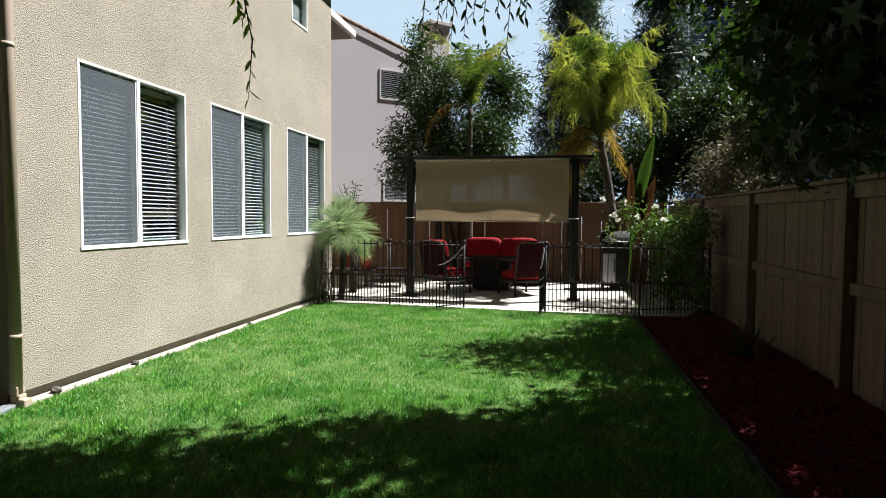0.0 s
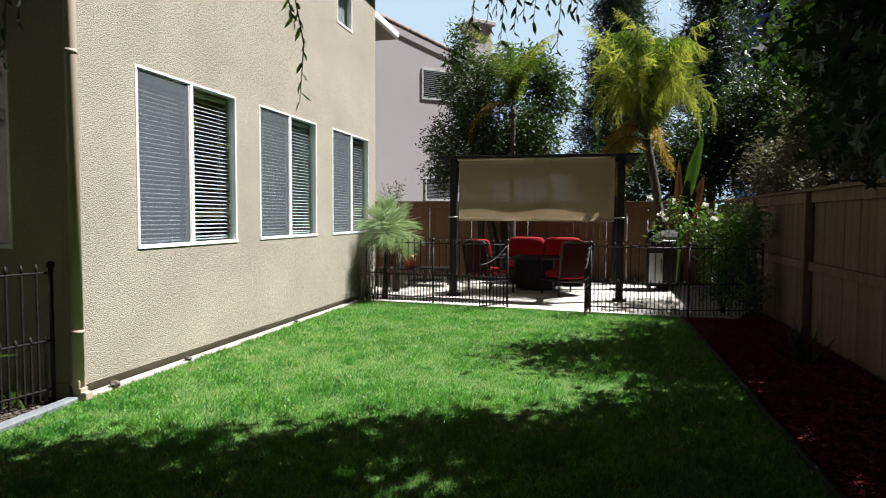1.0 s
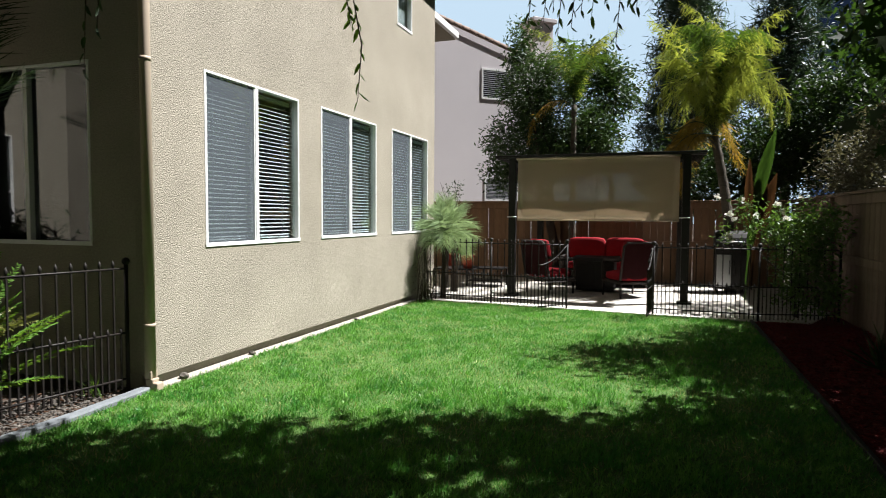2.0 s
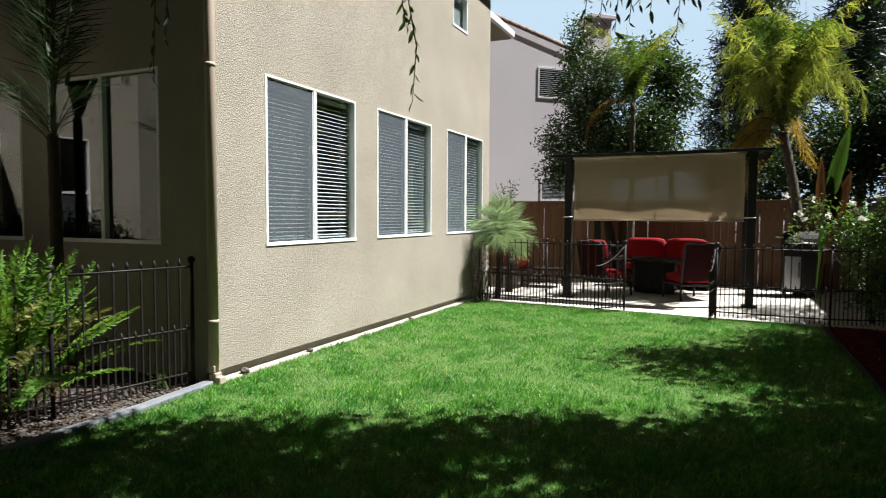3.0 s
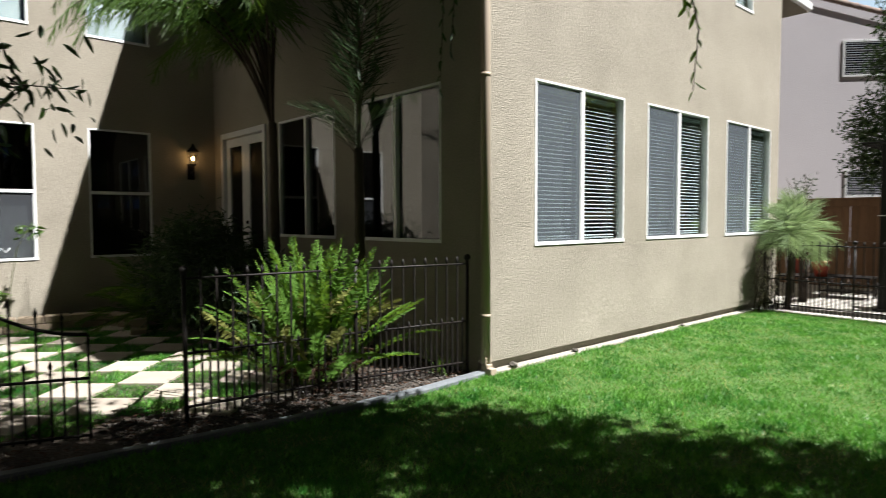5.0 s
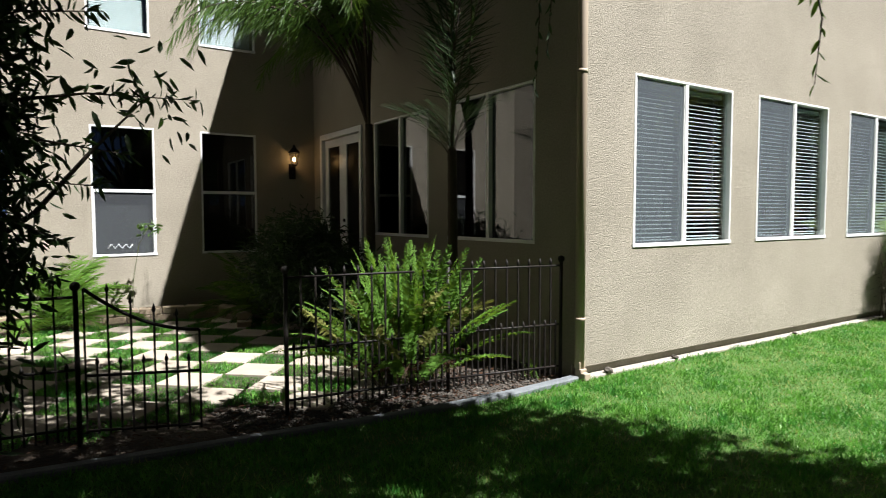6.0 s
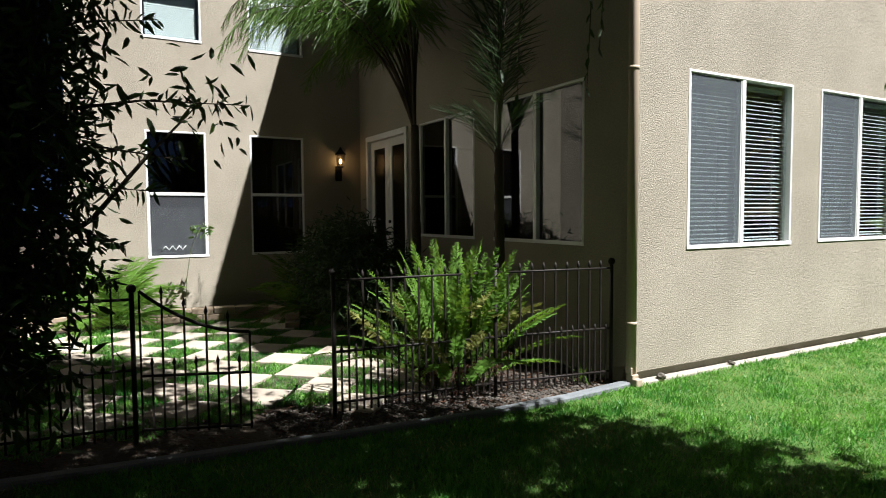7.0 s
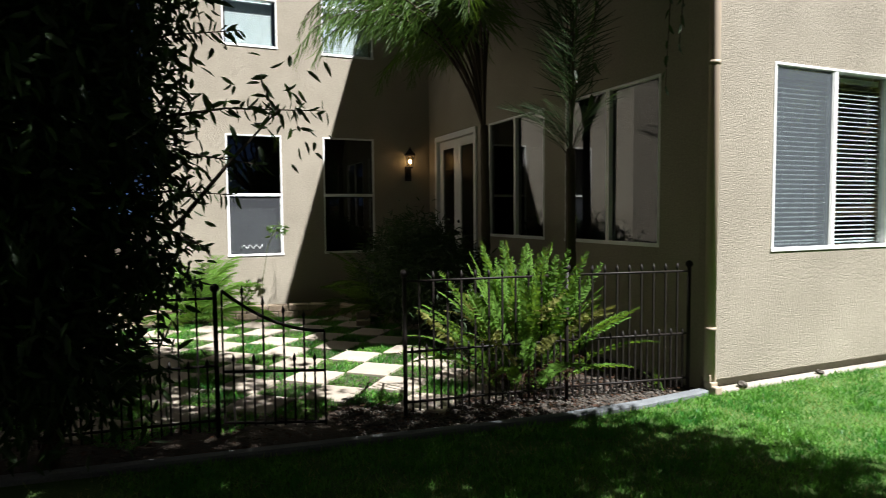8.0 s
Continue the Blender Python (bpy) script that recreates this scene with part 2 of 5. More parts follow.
def tube(pts, radii, sides=7, bm=None, cap=True):
    bm = bm or bmesh.new()
    pts = [Vector(p) for p in pts]
    rings = []
    up = Vector((0.13, 0.27, 1)).normalized()
    for i, p in enumerate(pts):
        tan = (pts[min(i + 1, len(pts) - 1)] - pts[max(i - 1, 0)]).normalized()
        a = tan.cross(up)
        if a.length < 0.2:
            a = tan.cross(Vector((1, 0, 0)))
        a.normalize()
        b = tan.cross(a)
        r = radii[i] if hasattr(radii, "__len__") else radii
        rings.append([bm.verts.new(p + (a * math.cos(q) + b * math.sin(q)) * r) for q in (2 * math.pi * k / sides for k in range(sides))])
    for r0, r1 in zip(rings, rings[1:]):
        for k in range(sides):
            f = bm.faces.new((r0[k], r0[(k + 1) % sides], r1[(k + 1) % sides], r1[k]))
            f.smooth = True
    if cap:
        bm.faces.new(rings[0])
        bm.faces.new(rings[-1][::-1])
    bmesh.ops.recalc_face_normals(bm, faces=bm.faces)
    return bm


def ball(p, r, bm=None, squash=1.0):
    bm = bm or bmesh.new()
    res = bmesh.ops.create_uvsphere(bm, u_segments=10, v_segments=7, radius=r)
    for v in res["verts"]:
        v.co = Vector((v.co.x + p[0], v.co.y + p[1], v.co.z * squash + p[2]))
        for f in v.link_faces:
            f.smooth = True
    return bm


def mesh_from(name, verts, faces, mat, parent=None, label=""):
    """A mesh object out of arrays: verts (n, 3) and faces (m, k)."""
    me = bpy.data.meshes.new(name)
    verts, faces = np.asarray(verts, np.float32), np.asarray(faces, np.int32)
    m, k = faces.shape
    me.vertices.add(len(verts))
    me.vertices.foreach_set("co", verts.ravel())
    me.loops.add(m * k)
    me.loops.foreach_set("vertex_index", faces.ravel())
    me.polygons.add(m)
    me.polygons.foreach_set("loop_start", np.arange(m, dtype=np.int32) * k)
    me.update(calc_edges=True)
    me.materials.append(mat)
    ob = new(name, me)
    if parent:
        ob.parent = parent
    return tagged(ob, label)


def unit(a):
    return a / np.maximum(np.linalg.norm(a, axis=-1, keepdims=True), 1e-9)


def spray(shape, quads, at, along, size, wide=None, roll=None):
    """Copies of a small flat shape (its x along, y across, z out) at the points, as arrays."""
    n = len(at)
    along = unit(along)
    ref = unit(RNG.normal(size=(n, 3))) if roll is None else roll
    side = unit(np.cross(ref, along))
    out = np.cross(along, side)
    shape = np.asarray(shape, float)
    wide = np.ones(n) if wide is None else wide
    v = at[:, None] + size[:, None, None] * (shape[None, :, 0:1] * along[:, None] + (shape[None, :, 1:2] * wide[:, None, None]) * side[:, None] + shape[None, :, 2:3] * out[:, None])
    f = np.asarray(quads)[None] + (np.arange(n) * len(shape))[:, None, None]
    return v.reshape(-1, 3), f.reshape(-1, len(quads[0]))


def merge(pieces):
    vs, fs, n = [], [], 0
    for v, f in pieces:
        vs.append(v)
        fs.append(f + n)
        n += len(v)
    return np.concatenate(vs), np.concatenate(fs)


LEAF = [(0, 0, 0), (0.25, 0.17, 0.04), (0.65, 0.16, 0.03), (1, 0, -0.08), (0.65, -0.16, 0.03), (0.25, -0.17, 0.04)], [(0, 1, 2, 3), (0, 3, 4, 5)]
LANCE = [(0, 0, 0), (0.25, 0.08, 0.03), (0.65, 0.075, 0.0), (1, 0, -0.12), (0.65, -0.075, 0.0), (0.25, -0.08, 0.03)], [(0, 1, 2, 3), (0, 3, 4, 5)]
OVAL = [(0, 0, 0), (0.22, 0.12, 0.03), (0.62, 0.125, 0.0), (1, 0, -0.14), (0.62, -0.125, 0.0), (0.22, -0.12, 0.03)], [(0, 1, 2, 3), (0, 3, 4, 5)]
BLADE = [(0, 0.05, 0), (0, -0.05, 0), (0.6, -0.035, 0.06), (0.6, 0.035, 0.06), (1, 0, 0.2), (1, 0.004, 0.2)], [(0, 1, 2, 3), (3, 2, 4, 5)]
STAR = [(0, 0, 0), (0.30, -0.16, 0), (0.22, -0.55, 0.03), (0.48, -0.22, 0), (0.72, -0.48, 0.03), (0.62, -0.13, 0), (1.05, 0, 0.02),
        (0.62, 0.13, 0), (0.72, 0.48, 0.03), (0.48, 0.22, 0), (0.22, 0.55, 0.03), (0.30, 0.16, 0)], \
       [(0, 1, 3, 5), (1, 2, 3, 3), (3, 4, 5, 5), (5, 6, 7, 7), (7, 8, 9, 9), (9, 10, 11, 11), (0, 5, 7, 9), (0, 9, 11, 11)]


def tris(quads):
    out = []
    for a, b, c, d in quads:
        out.append((a, b, c))
        if d != c:
            out.append((a, c, d))
    return out


STAR = STAR[0], tris(STAR[1])


def in_ball(n, shell=0.0):
    d = unit(RNG.normal(size=(n, 3)))
    r = (shell ** 3 + (1 - shell ** 3) * RNG.random(n)) ** (1 / 3)
    return d * r[:, None]


def crown(blobs, clumps, leaves, clump_r, size, shape=LEAF, droop=0.3, shell=0.55):
    """Leaves in clumps within uneven blobs (cx, cy, cz, rx, ry, rz)."""
    blobs = np.asarray(blobs, float)
    vol = blobs[:, 3] * blobs[:, 4] * blobs[:, 5]
    pieces = []
    for b, share in zip(blobs, vol ** 0.75 / (vol ** 0.75).sum()):
        k = max(2, int(clumps * share))
        c = b[:3] + in_ball(k, shell) * b[3:] * RNG.uniform(0.75, 1.12, (k, 1))
        at = np.repeat(c, leaves, 0) + RNG.normal(size=(k * leaves, 3)) * clump_r * 0.55
        way = RNG.normal(size=at.shape) + 0.7 * unit(np.repeat(c - b[:3], leaves, 0))
        way[:, 2] -= droop
        pieces.append(spray(shape[0], shape[1], at, way, size * RNG.uniform(0.65, 1.25, len(at))))
    return merge(pieces)


def limbs(base, fork, ends, r0, bark, parent, wob=0.15, sides=8):
    """A trunk from base to fork, and a limb to each end."""
    b, f = Vector(base), Vector(fork)
    pts = [b.lerp(f, k / 5) + Vector((random.uniform(-1, 1), random.uniform(-1, 1), 0)) * wob * 0.3 * (0 < k < 5) for k in range(6)]
    part("trunk", tube([b - Vector((0, 0, 0.12))] + pts, [r0 * 1.5, r0 * 1.25, r0, r0 * 0.95, r0 * 0.9, r0 * 0.85, r0 * 0.8], sides), bark, parent)
    for e in ends:
        e = Vector(e)
        mid = [f.lerp(e, k / 4) + Vector((random.uniform(-1, 1), random.uniform(-1, 1), random.uniform(-0.3, 1))) * wob * (0 < k < 4) for k in range(5)]
        part("limb", tube(mid, [r0 * 0.55, r0 * 0.42, r0 * 0.3, r0 * 0.2, r0 * 0.08], 6), bark, parent)


def wall(name, origin, turn, length, z0, z1, thick, openings, mat, label, u0=0.0, category="wall"):
    """A wall in its own frame (x along, y inward, z up), with openings (u0, u1, z0, z1) cut through."""
    us = sorted({u0, length, *[q for o in openings for q in o[:2]]})
    zs = sorted({z0, z1, *[q for o in openings for q in o[2:]]})
    solid = {}
    for i in range(len(us) - 1):
        for j in range(len(zs) - 1):
            cu, cz = (us[i] + us[i + 1]) / 2, (zs[j] + zs[j + 1]) / 2
            solid[i, j] = not any(o[0] < cu < o[1] and o[2] < cz < o[3] for o in openings)
    bm = bmesh.new()

    def quad(*ps):
        bm.faces.new([bm.verts.new(p) for p in ps])
    for (i, j), s in solid.items():
        if not s:
            continue
        a, b, c, d = us[i], us[i + 1], zs[j], zs[j + 1]
        quad((a, 0, c), (b, 0, c), (b, 0, d), (a, 0, d))
        quad((b, thick, c), (a, thick, c), (a, thick, d), (b, thick, d))
        if not solid.get((i - 1, j)):
            quad((a, thick, c), (a, 0, c), (a, 0, d), (a, thick, d))
        if not solid.get((i + 1, j)):
            quad((b, 0, c), (b, thick, c), (b, thick, d), (b, 0, d))
        if not solid.get((i, j - 1)):
            quad((a, thick, c), (b, thick, c), (b, 0, c), (a, 0, c))
        if not solid.get((i, j + 1)):
            quad((a, 0, d), (b, 0, d), (b, thick, d), (a, thick, d))
    bmesh.ops.remove_doubles(bm, verts=bm.verts, dist=1e-5)
    ob = link_mesh(name, bm, mat)
    ob.matrix_world = pose(*origin, 0, 0, turn)
    return tagged(ob, label, category, kind="structure")


# ---- ground ----
def sheet(name, corners, z, mat, label, category, depth=0.06, kind="structure", cuts=0, rough_z=0.0):
    """A slab with the given outline and a top at z."""
    bm = bmesh.new()
    top = [bm.verts.new((x, y, z)) for x, y in corners]
    low = [bm.verts.new((x, y, z - depth)) for x, y in corners]
    bm.faces.new(top)
    n = len(top)
    for k in range(n):
        bm.faces.new((top[k], low[k], low[(k + 1) % n], top[(k + 1) % n]))
    bmesh.ops.recalc_face_normals(bm, faces=bm.faces)
    return tagged(link_mesh(name, bm, mat), label, category, kind=kind)


GROUND_Z = -0.05
bm = bmesh.new()
bmesh.ops.create_grid(bm, x_segments=8, y_segments=8, size=600)
for v in bm.verts:
    v.co.z = GROUND_Z
tagged(link_mesh("ground", bm, SOIL), "bare brown soil ground reaching the horizon", "ground", kind="structure")

CURVE = [(-3.66, 3.74), (-3.60, 3.0), (-3.60, 2.27), (-3.65, 1.7), (-3.71, 1.20), (-3.82, 0.23), (-3.91, -0.56), (-4.05, -1.6), (-4.25, -3.0)]


def edge_x(y):
    """The x of the lawn's edge along the curb, or along the footing of the house."""
    if y >= 3.74:
        return -3.645
    return float(np.interp(-y, [-p[1] for p in CURVE], [p[0] for p in CURVE]))


lawn_outline = [(edge_x(y), y) for y in (-5.0, -3.0, -1.6, -0.56, 0.23, 1.2, 1.7, 2.27, 3.0, 3.73, 3.74)] + [(-3.645, 9.36), (1.2, 8.92), (1.2, -5.0)]
sheet("lawn", lawn_outline, 0.0, TURF, "green mown lawn in sun and tree shade", "lawn")
sheet("patio", [(-3.7, 9.36), (1.2, 8.93), (1.9, 8.93), (2.41, 10.2), (2.41, 13.55), (-5.55, 13.55), (-5.55, 10.2), (-3.7, 10.2)], 0.015, CONCRETE, "pale concrete patio slab in the sun", "patio", depth=0.1)
sheet("mulch_bed", [(1.24, -5.0), (2.42, -5.0), (2.42, 10.1), (1.9, 8.92), (1.24, 8.92)], 0.012, MULCH, "dark red shredded mulch bed along the fence", "mulch")
sheet("courtyard_ground", [(-9.66, -4.0), (-4.34, -4.0)] + [(edge_x(y) - 0.09, y) for y in (-3.0, -1.6, -0.56, 0.23, 1.2, 1.7, 2.27, 3.0, 3.73)] + [(-9.66, 3.73)], -0.012, SOIL, "dark soil of the side courtyard", "ground")

# concrete mow curb, swept along the lawn's edge
bm = bmesh.new()
rings = []
for x, y in CURVE:
    rings.append([bm.verts.new((x + dx, y, z)) for dx, z in ((0.0, -0.04), (0.0, 0.025), (-0.012, 0.038), (-0.078, 0.038), (-0.09, 0.025), (-0.09, -0.04))])
for a, b in zip(rings, rings[1:]):
    for k in range(5):
        bm.faces.new((a[k], a[k + 1], b[k + 1], b[k]))
bm.faces.new(rings[0])
bmesh.ops.recalc_face_normals(bm, faces=bm.faces)
tagged(link_mesh("kerb", bm, CURB), "grey concrete mow curb between lawn and courtyard", "kerb", kind="structure")

# black edging of the mulch bed
tagged(link_mesh("bed_edging", box(1.2, 1.235, -5.0, 8.91, -0.04, 0.04, 0.008), IRON), "black plastic edging strip beside the lawn", "edging", kind="structure")


# ---- the house ----
wall("wall_1", (-3.7, 3.74, 0), 90, 6.41, 0.098, 6.0, 0.16, [(0.614, 2.104, 1.095, 2.636), (2.574, 4.064, 1.105, 2.646), (4.594, 6.084, 1.105, 2.662), (4.79, 5.36, 4.22, 5.3)], STUCCO, "tan rough stucco house wall in full sun")
wall("wall_2", (-9.67, 3.74, 0), 0, 5.81, 0.10, 6.0, 0.16, [(0.31, 1.79, 0.13, 2.64), (2.15, 3.52, 1.12, 2.62), (3.93, 5.36, 1.12, 2.62)], STUCCO, "tan rough stucco house wall in deep shade")
wall("wall_3", (-9.67, -0.4, 0), 90, 4.30, 0.02, 6.0, 0.16, [(0.944, 1.745, 0.82, 2.62), (2.37, 3.19, 0.82, 2.62), (0.94, 1.72, 3.89, 5.3), (2.38, 3.20, 3.86, 5.3)], STUCCO, "tan stucco wall, half in sun, beyond the courtyard")
wall("wall_4", (-14.0, -0.4, 0), 0, 4.17, 0.0, 6.0, 0.16, [], STUCCO, "plain tan stucco end wall of the house")
wall("wall_5", (-5.6, 10.15, 0), 90, 4.55, 0.0, 5.9, 0.16, [], STUCCO, "plain tan stucco wall of the rear wing")
wall("wall_6", (-3.86, 10.15, 0), 180, 1.74, 0.0, 5.9, 0.16, [], STUCCO, "plain tan stucco return wall behind the corner")
wall("wall_7", (-5.76, 14.7, 0), 180, 8.24, 0.0, 5.9, 0.16, [], STUCCO, "plain tan stucco rear wall of the house")
wall("wall_8", (-14.0, 14.7, 0), 270, 15.1, 0.0, 5.9, 0.16, [], STUCCO, "plain tan stucco far side wall of the house")
wall("wall_inner_1", (-5.86, 3.92, 0), 90, 6.0, 0.12, 2.88, 0.1, [], PLASTER, "plain inner wall of the front room")
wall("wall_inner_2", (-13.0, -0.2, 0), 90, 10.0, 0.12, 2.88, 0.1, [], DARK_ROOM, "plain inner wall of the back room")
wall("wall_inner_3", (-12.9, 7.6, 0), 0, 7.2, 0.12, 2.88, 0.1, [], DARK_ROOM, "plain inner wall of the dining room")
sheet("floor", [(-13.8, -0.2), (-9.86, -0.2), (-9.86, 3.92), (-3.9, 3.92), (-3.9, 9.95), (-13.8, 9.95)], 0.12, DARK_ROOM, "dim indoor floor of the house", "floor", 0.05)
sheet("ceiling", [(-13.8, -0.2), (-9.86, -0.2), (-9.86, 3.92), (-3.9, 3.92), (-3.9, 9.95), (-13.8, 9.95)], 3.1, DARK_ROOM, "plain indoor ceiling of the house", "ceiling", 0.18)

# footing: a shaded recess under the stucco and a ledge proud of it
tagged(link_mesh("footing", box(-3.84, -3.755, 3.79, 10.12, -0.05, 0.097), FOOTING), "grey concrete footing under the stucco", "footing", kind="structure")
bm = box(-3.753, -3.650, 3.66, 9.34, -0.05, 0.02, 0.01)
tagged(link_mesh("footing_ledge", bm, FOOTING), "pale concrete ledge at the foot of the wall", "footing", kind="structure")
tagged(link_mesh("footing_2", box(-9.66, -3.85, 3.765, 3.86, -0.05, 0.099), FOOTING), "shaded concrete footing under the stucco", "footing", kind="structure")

# roof with overhanging eaves
roof = thing("roof", "low hipped roof with wide overhanging eaves", "roof", kind="structure")
part("eaves", box(-14.6, -3.1, 3.14, 10.75, 6.0, 6.16), TILE, roof)
part("eaves", box(-14.6, -9.07, -1.0, 3.13, 6.0, 6.16), TILE, roof)
part("eaves", box(-14.6, -5.0, 10.76, 15.3, 5.92, 6.08), TILE, roof)
bm = bmesh.new()
lo = [bm.verts.new(p) for p in ((-14.6, 3.14, 6.17), (-3.1, 3.14, 6.17), (-3.1, 10.75, 6.17), (-14.6, 10.75, 6.17))]
hi = [bm.verts.new(p) for p in ((-11.0, 6.9, 7.6), (-6.8, 6.9, 7.6))]
for f in ((lo[0], lo[1], hi[1], hi[0]), (lo[1], lo[2], hi[1]), (lo[2], lo[3], hi[0], hi[1]), (lo[3], lo[0], hi[0])):
    bm.faces.new(f)
part("hip", bm, TILE, roof)
part("gutter", box(-4.995, -4.90, 10.76, 15.2, 5.90, 6.06, 0.015), VINYL, roof, "white gutter along the eaves")
part("soffit", box(-5.58, -5.0, 10.2, 15.28, 5.90, 5.918), STUCCO, roof)

# downspout at the house corner
spout = thing("downspout", "tan painted metal downspout at the house corner", "downspout")
bm = tube([(-3.69, 3.695, 0.10), (-3.69, 3.695, 3.0), (-3.69, 3.695, 5.95)], 0.042, 12)
part("pipe", bm, SPOUT, spout)
for z in (0.5, 2.55, 4.6):
    part("strap", tube([(-3.69, 3.695, z), (-3.69, 3.695, z + 0.03)], 0.0455, 12), SPOUT, spout)
bm = bmesh.new()
for k, (x, z) in enumerate(((-3.69, 0.13), (-3.675, 0.07), (-3.63, 0.04))):
    box(x - 0.036, x + 0.036, 3.66, 3.733, z - 0.035, z + 0.03, 0.01, bm)
part("elbow", bm, SPOUT, spout)


def window(name, m, w, h, label, split="side", blinds=True, screen=True, glass=GLASS, curtain=False, slats=34, bar=0.024, tilt=10):
    """A vinyl window, x along the wall, y inward, z up from its sill, in an opening of w by h."""
    win = thing(name, label, "window", kind="structure", m=m)
    fr = 0.005
    part("window_frame", box(0, bar, -fr, 0.07, 0, h, 0.004), VINYL, win)
    part("window_frame", box(w - bar, w, -fr, 0.07, 0, h, 0.004), VINYL, win)
    part("window_frame", box(bar, w - bar, -fr, 0.07, h - bar, h, 0.004), VINYL, win)
    part("window_frame", box(bar, w - bar, -fr, 0.07, 0, bar, 0.004), VINYL, win)
    part("window_sill", box(-0.006, w + 0.006, -0.010, -0.0055, 0.0, 0.036, 0.002), VINYL, win)
    if split == "side":
        c = w / 2
        part("mullion", box(c - 0.024, c + 0.024, -0.003, 0.06, bar, h - bar, 0.004), VINYL, win)
        panes = ((bar, c - 0.024, bar, h - bar), (c + 0.024, w - bar, bar, h - bar))
        shade = panes[0]
    else:
        c = h * 0.505
        part("meeting_rail", box(bar, w - bar, -0.006, 0.06, c - 0.022, c + 0.022, 0.004), VINYL, win)
        panes = ((bar, w - bar, bar, c - 0.022), (bar, w - bar, c + 0.022, h - bar))
        shade = panes[0]
    for k, (a, b, z0, z1) in enumerate(panes):
        d = 0.030 + 0.012 * k
        p = part("pane", box(a, b, d, d + 0.005, z0, z1), glass, win)
        p.visible_shadow = False
    if screen:
        a, b, z0, z1 = shade
        s = part("insect_screen", box(a + 0.012, b - 0.012, 0.010, 0.012, z0 + 0.012, z1 - 0.012), SCREEN if blinds else SCREEN_DARK, win, "dark grey insect screen")
        for q in ((a, a + 0.014, z0, z1), (b - 0.014, b, z0, z1)):
            part("screen_frame", box(q[0], q[1], 0.004, 0.018, q[2], q[3]), SPOUT if split == "none" else VINYL, win)
    if blinds:
        bl = part("blind", box(0.05, w - 0.05, 0.085, 0.125, h - 0.09, h - 0.045, 0.004), SLAT, win, "white horizontal blind, slats open")
        lo = 0.06
        step = (h - 0.12 - lo) / slats
        bm = bmesh.new()
        a, t = radians(tilt), 0.003
        prof = [(-0.024, 0.0), (0.0, 0.004), (0.024, 0.0)]
        vs = []
        for x in (0.055, w - 0.055):
            for sgn in (1, -1):
                for yy, zz in prof:
                    vs.append(bm.verts.new((x, yy * math.cos(a) - zz * math.sin(a), yy * math.sin(a) + zz * math.cos(a) + sgn * t)))
        for k in (0, 1):
            bm.faces.new((vs[k], vs[k + 1], vs[k + 7], vs[k + 6]))
            bm.faces.new((vs[k + 3], vs[k + 4], vs[k + 10], vs[k + 9]))
        bm.faces.new((vs[0], vs[6], vs[9], vs[3]))
        bm.faces.new((vs[2], vs[8], vs[11], vs[5]))
        me = bpy.data.meshes.new("slat")
        bm.to_mesh(me)
        bm.free()
        me.materials.append(SLAT)
        for k in range(slats):
            o = new("slat", me)
            o.parent = bl
            o.location = (0, 0.105, lo + step * (k + 0.5))
        for x in (0.2, w - 0.2):
            part("cord", box(x, x + 0.004, 0.078, 0.082, 0.07, h - 0.09), SLAT, bl)
        part("bottom_rail", box(0.055, w - 0.055, 0.085, 0.125, 0.045, 0.06, 0.003), SLAT, bl)
    if curtain:
        bm = bmesh.new()
        n = 26
        rows = [[bm.verts.new((w - 0.05 - 0.32 * k / n, 0.20 + 0.02 * math.sin(k * 1.45), z)) for k in range(n + 1)] for z in (0.05, h - 0.05)]
        for k in range(n):
            f = bm.faces.new((rows[0][k], rows[0][k + 1], rows[1][k + 1], rows[1][k]))
            f.smooth = True
        bmesh.ops.solidify(bm, geom=bm.faces[:], thickness=0.003)
        part("curtain", bm, CURTAIN, win, "pale hanging curtain")
    return win


def on_east(y, z, x=-3.7):
    return pose(x, y, z, 0, 0, 90)


big = "white vinyl sliding window with open blinds and half insect screen"
window("window_1", on_east(4.354, 1.095), 1.49, 1.541, big)
window("window_2", on_east(6.314, 1.105), 1.49, 1.541, big)
window("window_3", on_east(8.334, 1.105), 1.49, 1.557, big)
window("window_4", on_east(8.53, 4.22), 0.57, 1.08, "small white upper window with closed blinds", "up", True, False, slats=24, tilt=64)
window("window_5", pose(-5.74, 3.74, 1.12), 1.43, 1.5, "white sliding window with dark reflecting glass", blinds=False, screen=False, glass=GLASS_DARK)
window("window_6", pose(-7.52, 3.74, 1.12), 1.37, 1.5, "white sliding window with dark reflecting glass", blinds=False, screen=False, glass=GLASS_DARK)
window("window_7", on_east(0.544, 0.82, -9.67), 0.801, 1.8, "white single hung window with grey screen below", "up", False, True, GLASS_DARK)
window("window_8", on_east(1.97, 0.82, -9.67), 0.82, 1.8, "white single hung window with a pale curtain", "up", False, False, GLASS_DARK, curtain=True)
window("window_9", on_east(0.54, 3.89, -9.67), 0.78, 1.41, "white upper window with closed white blinds", "up", True, False, slats=40, tilt=64)
window("window_10", on_east(1.98, 3.86, -9.67), 0.82, 1.44, "white upper window with closed white blinds", "up", True, False, slats=40, tilt=64)

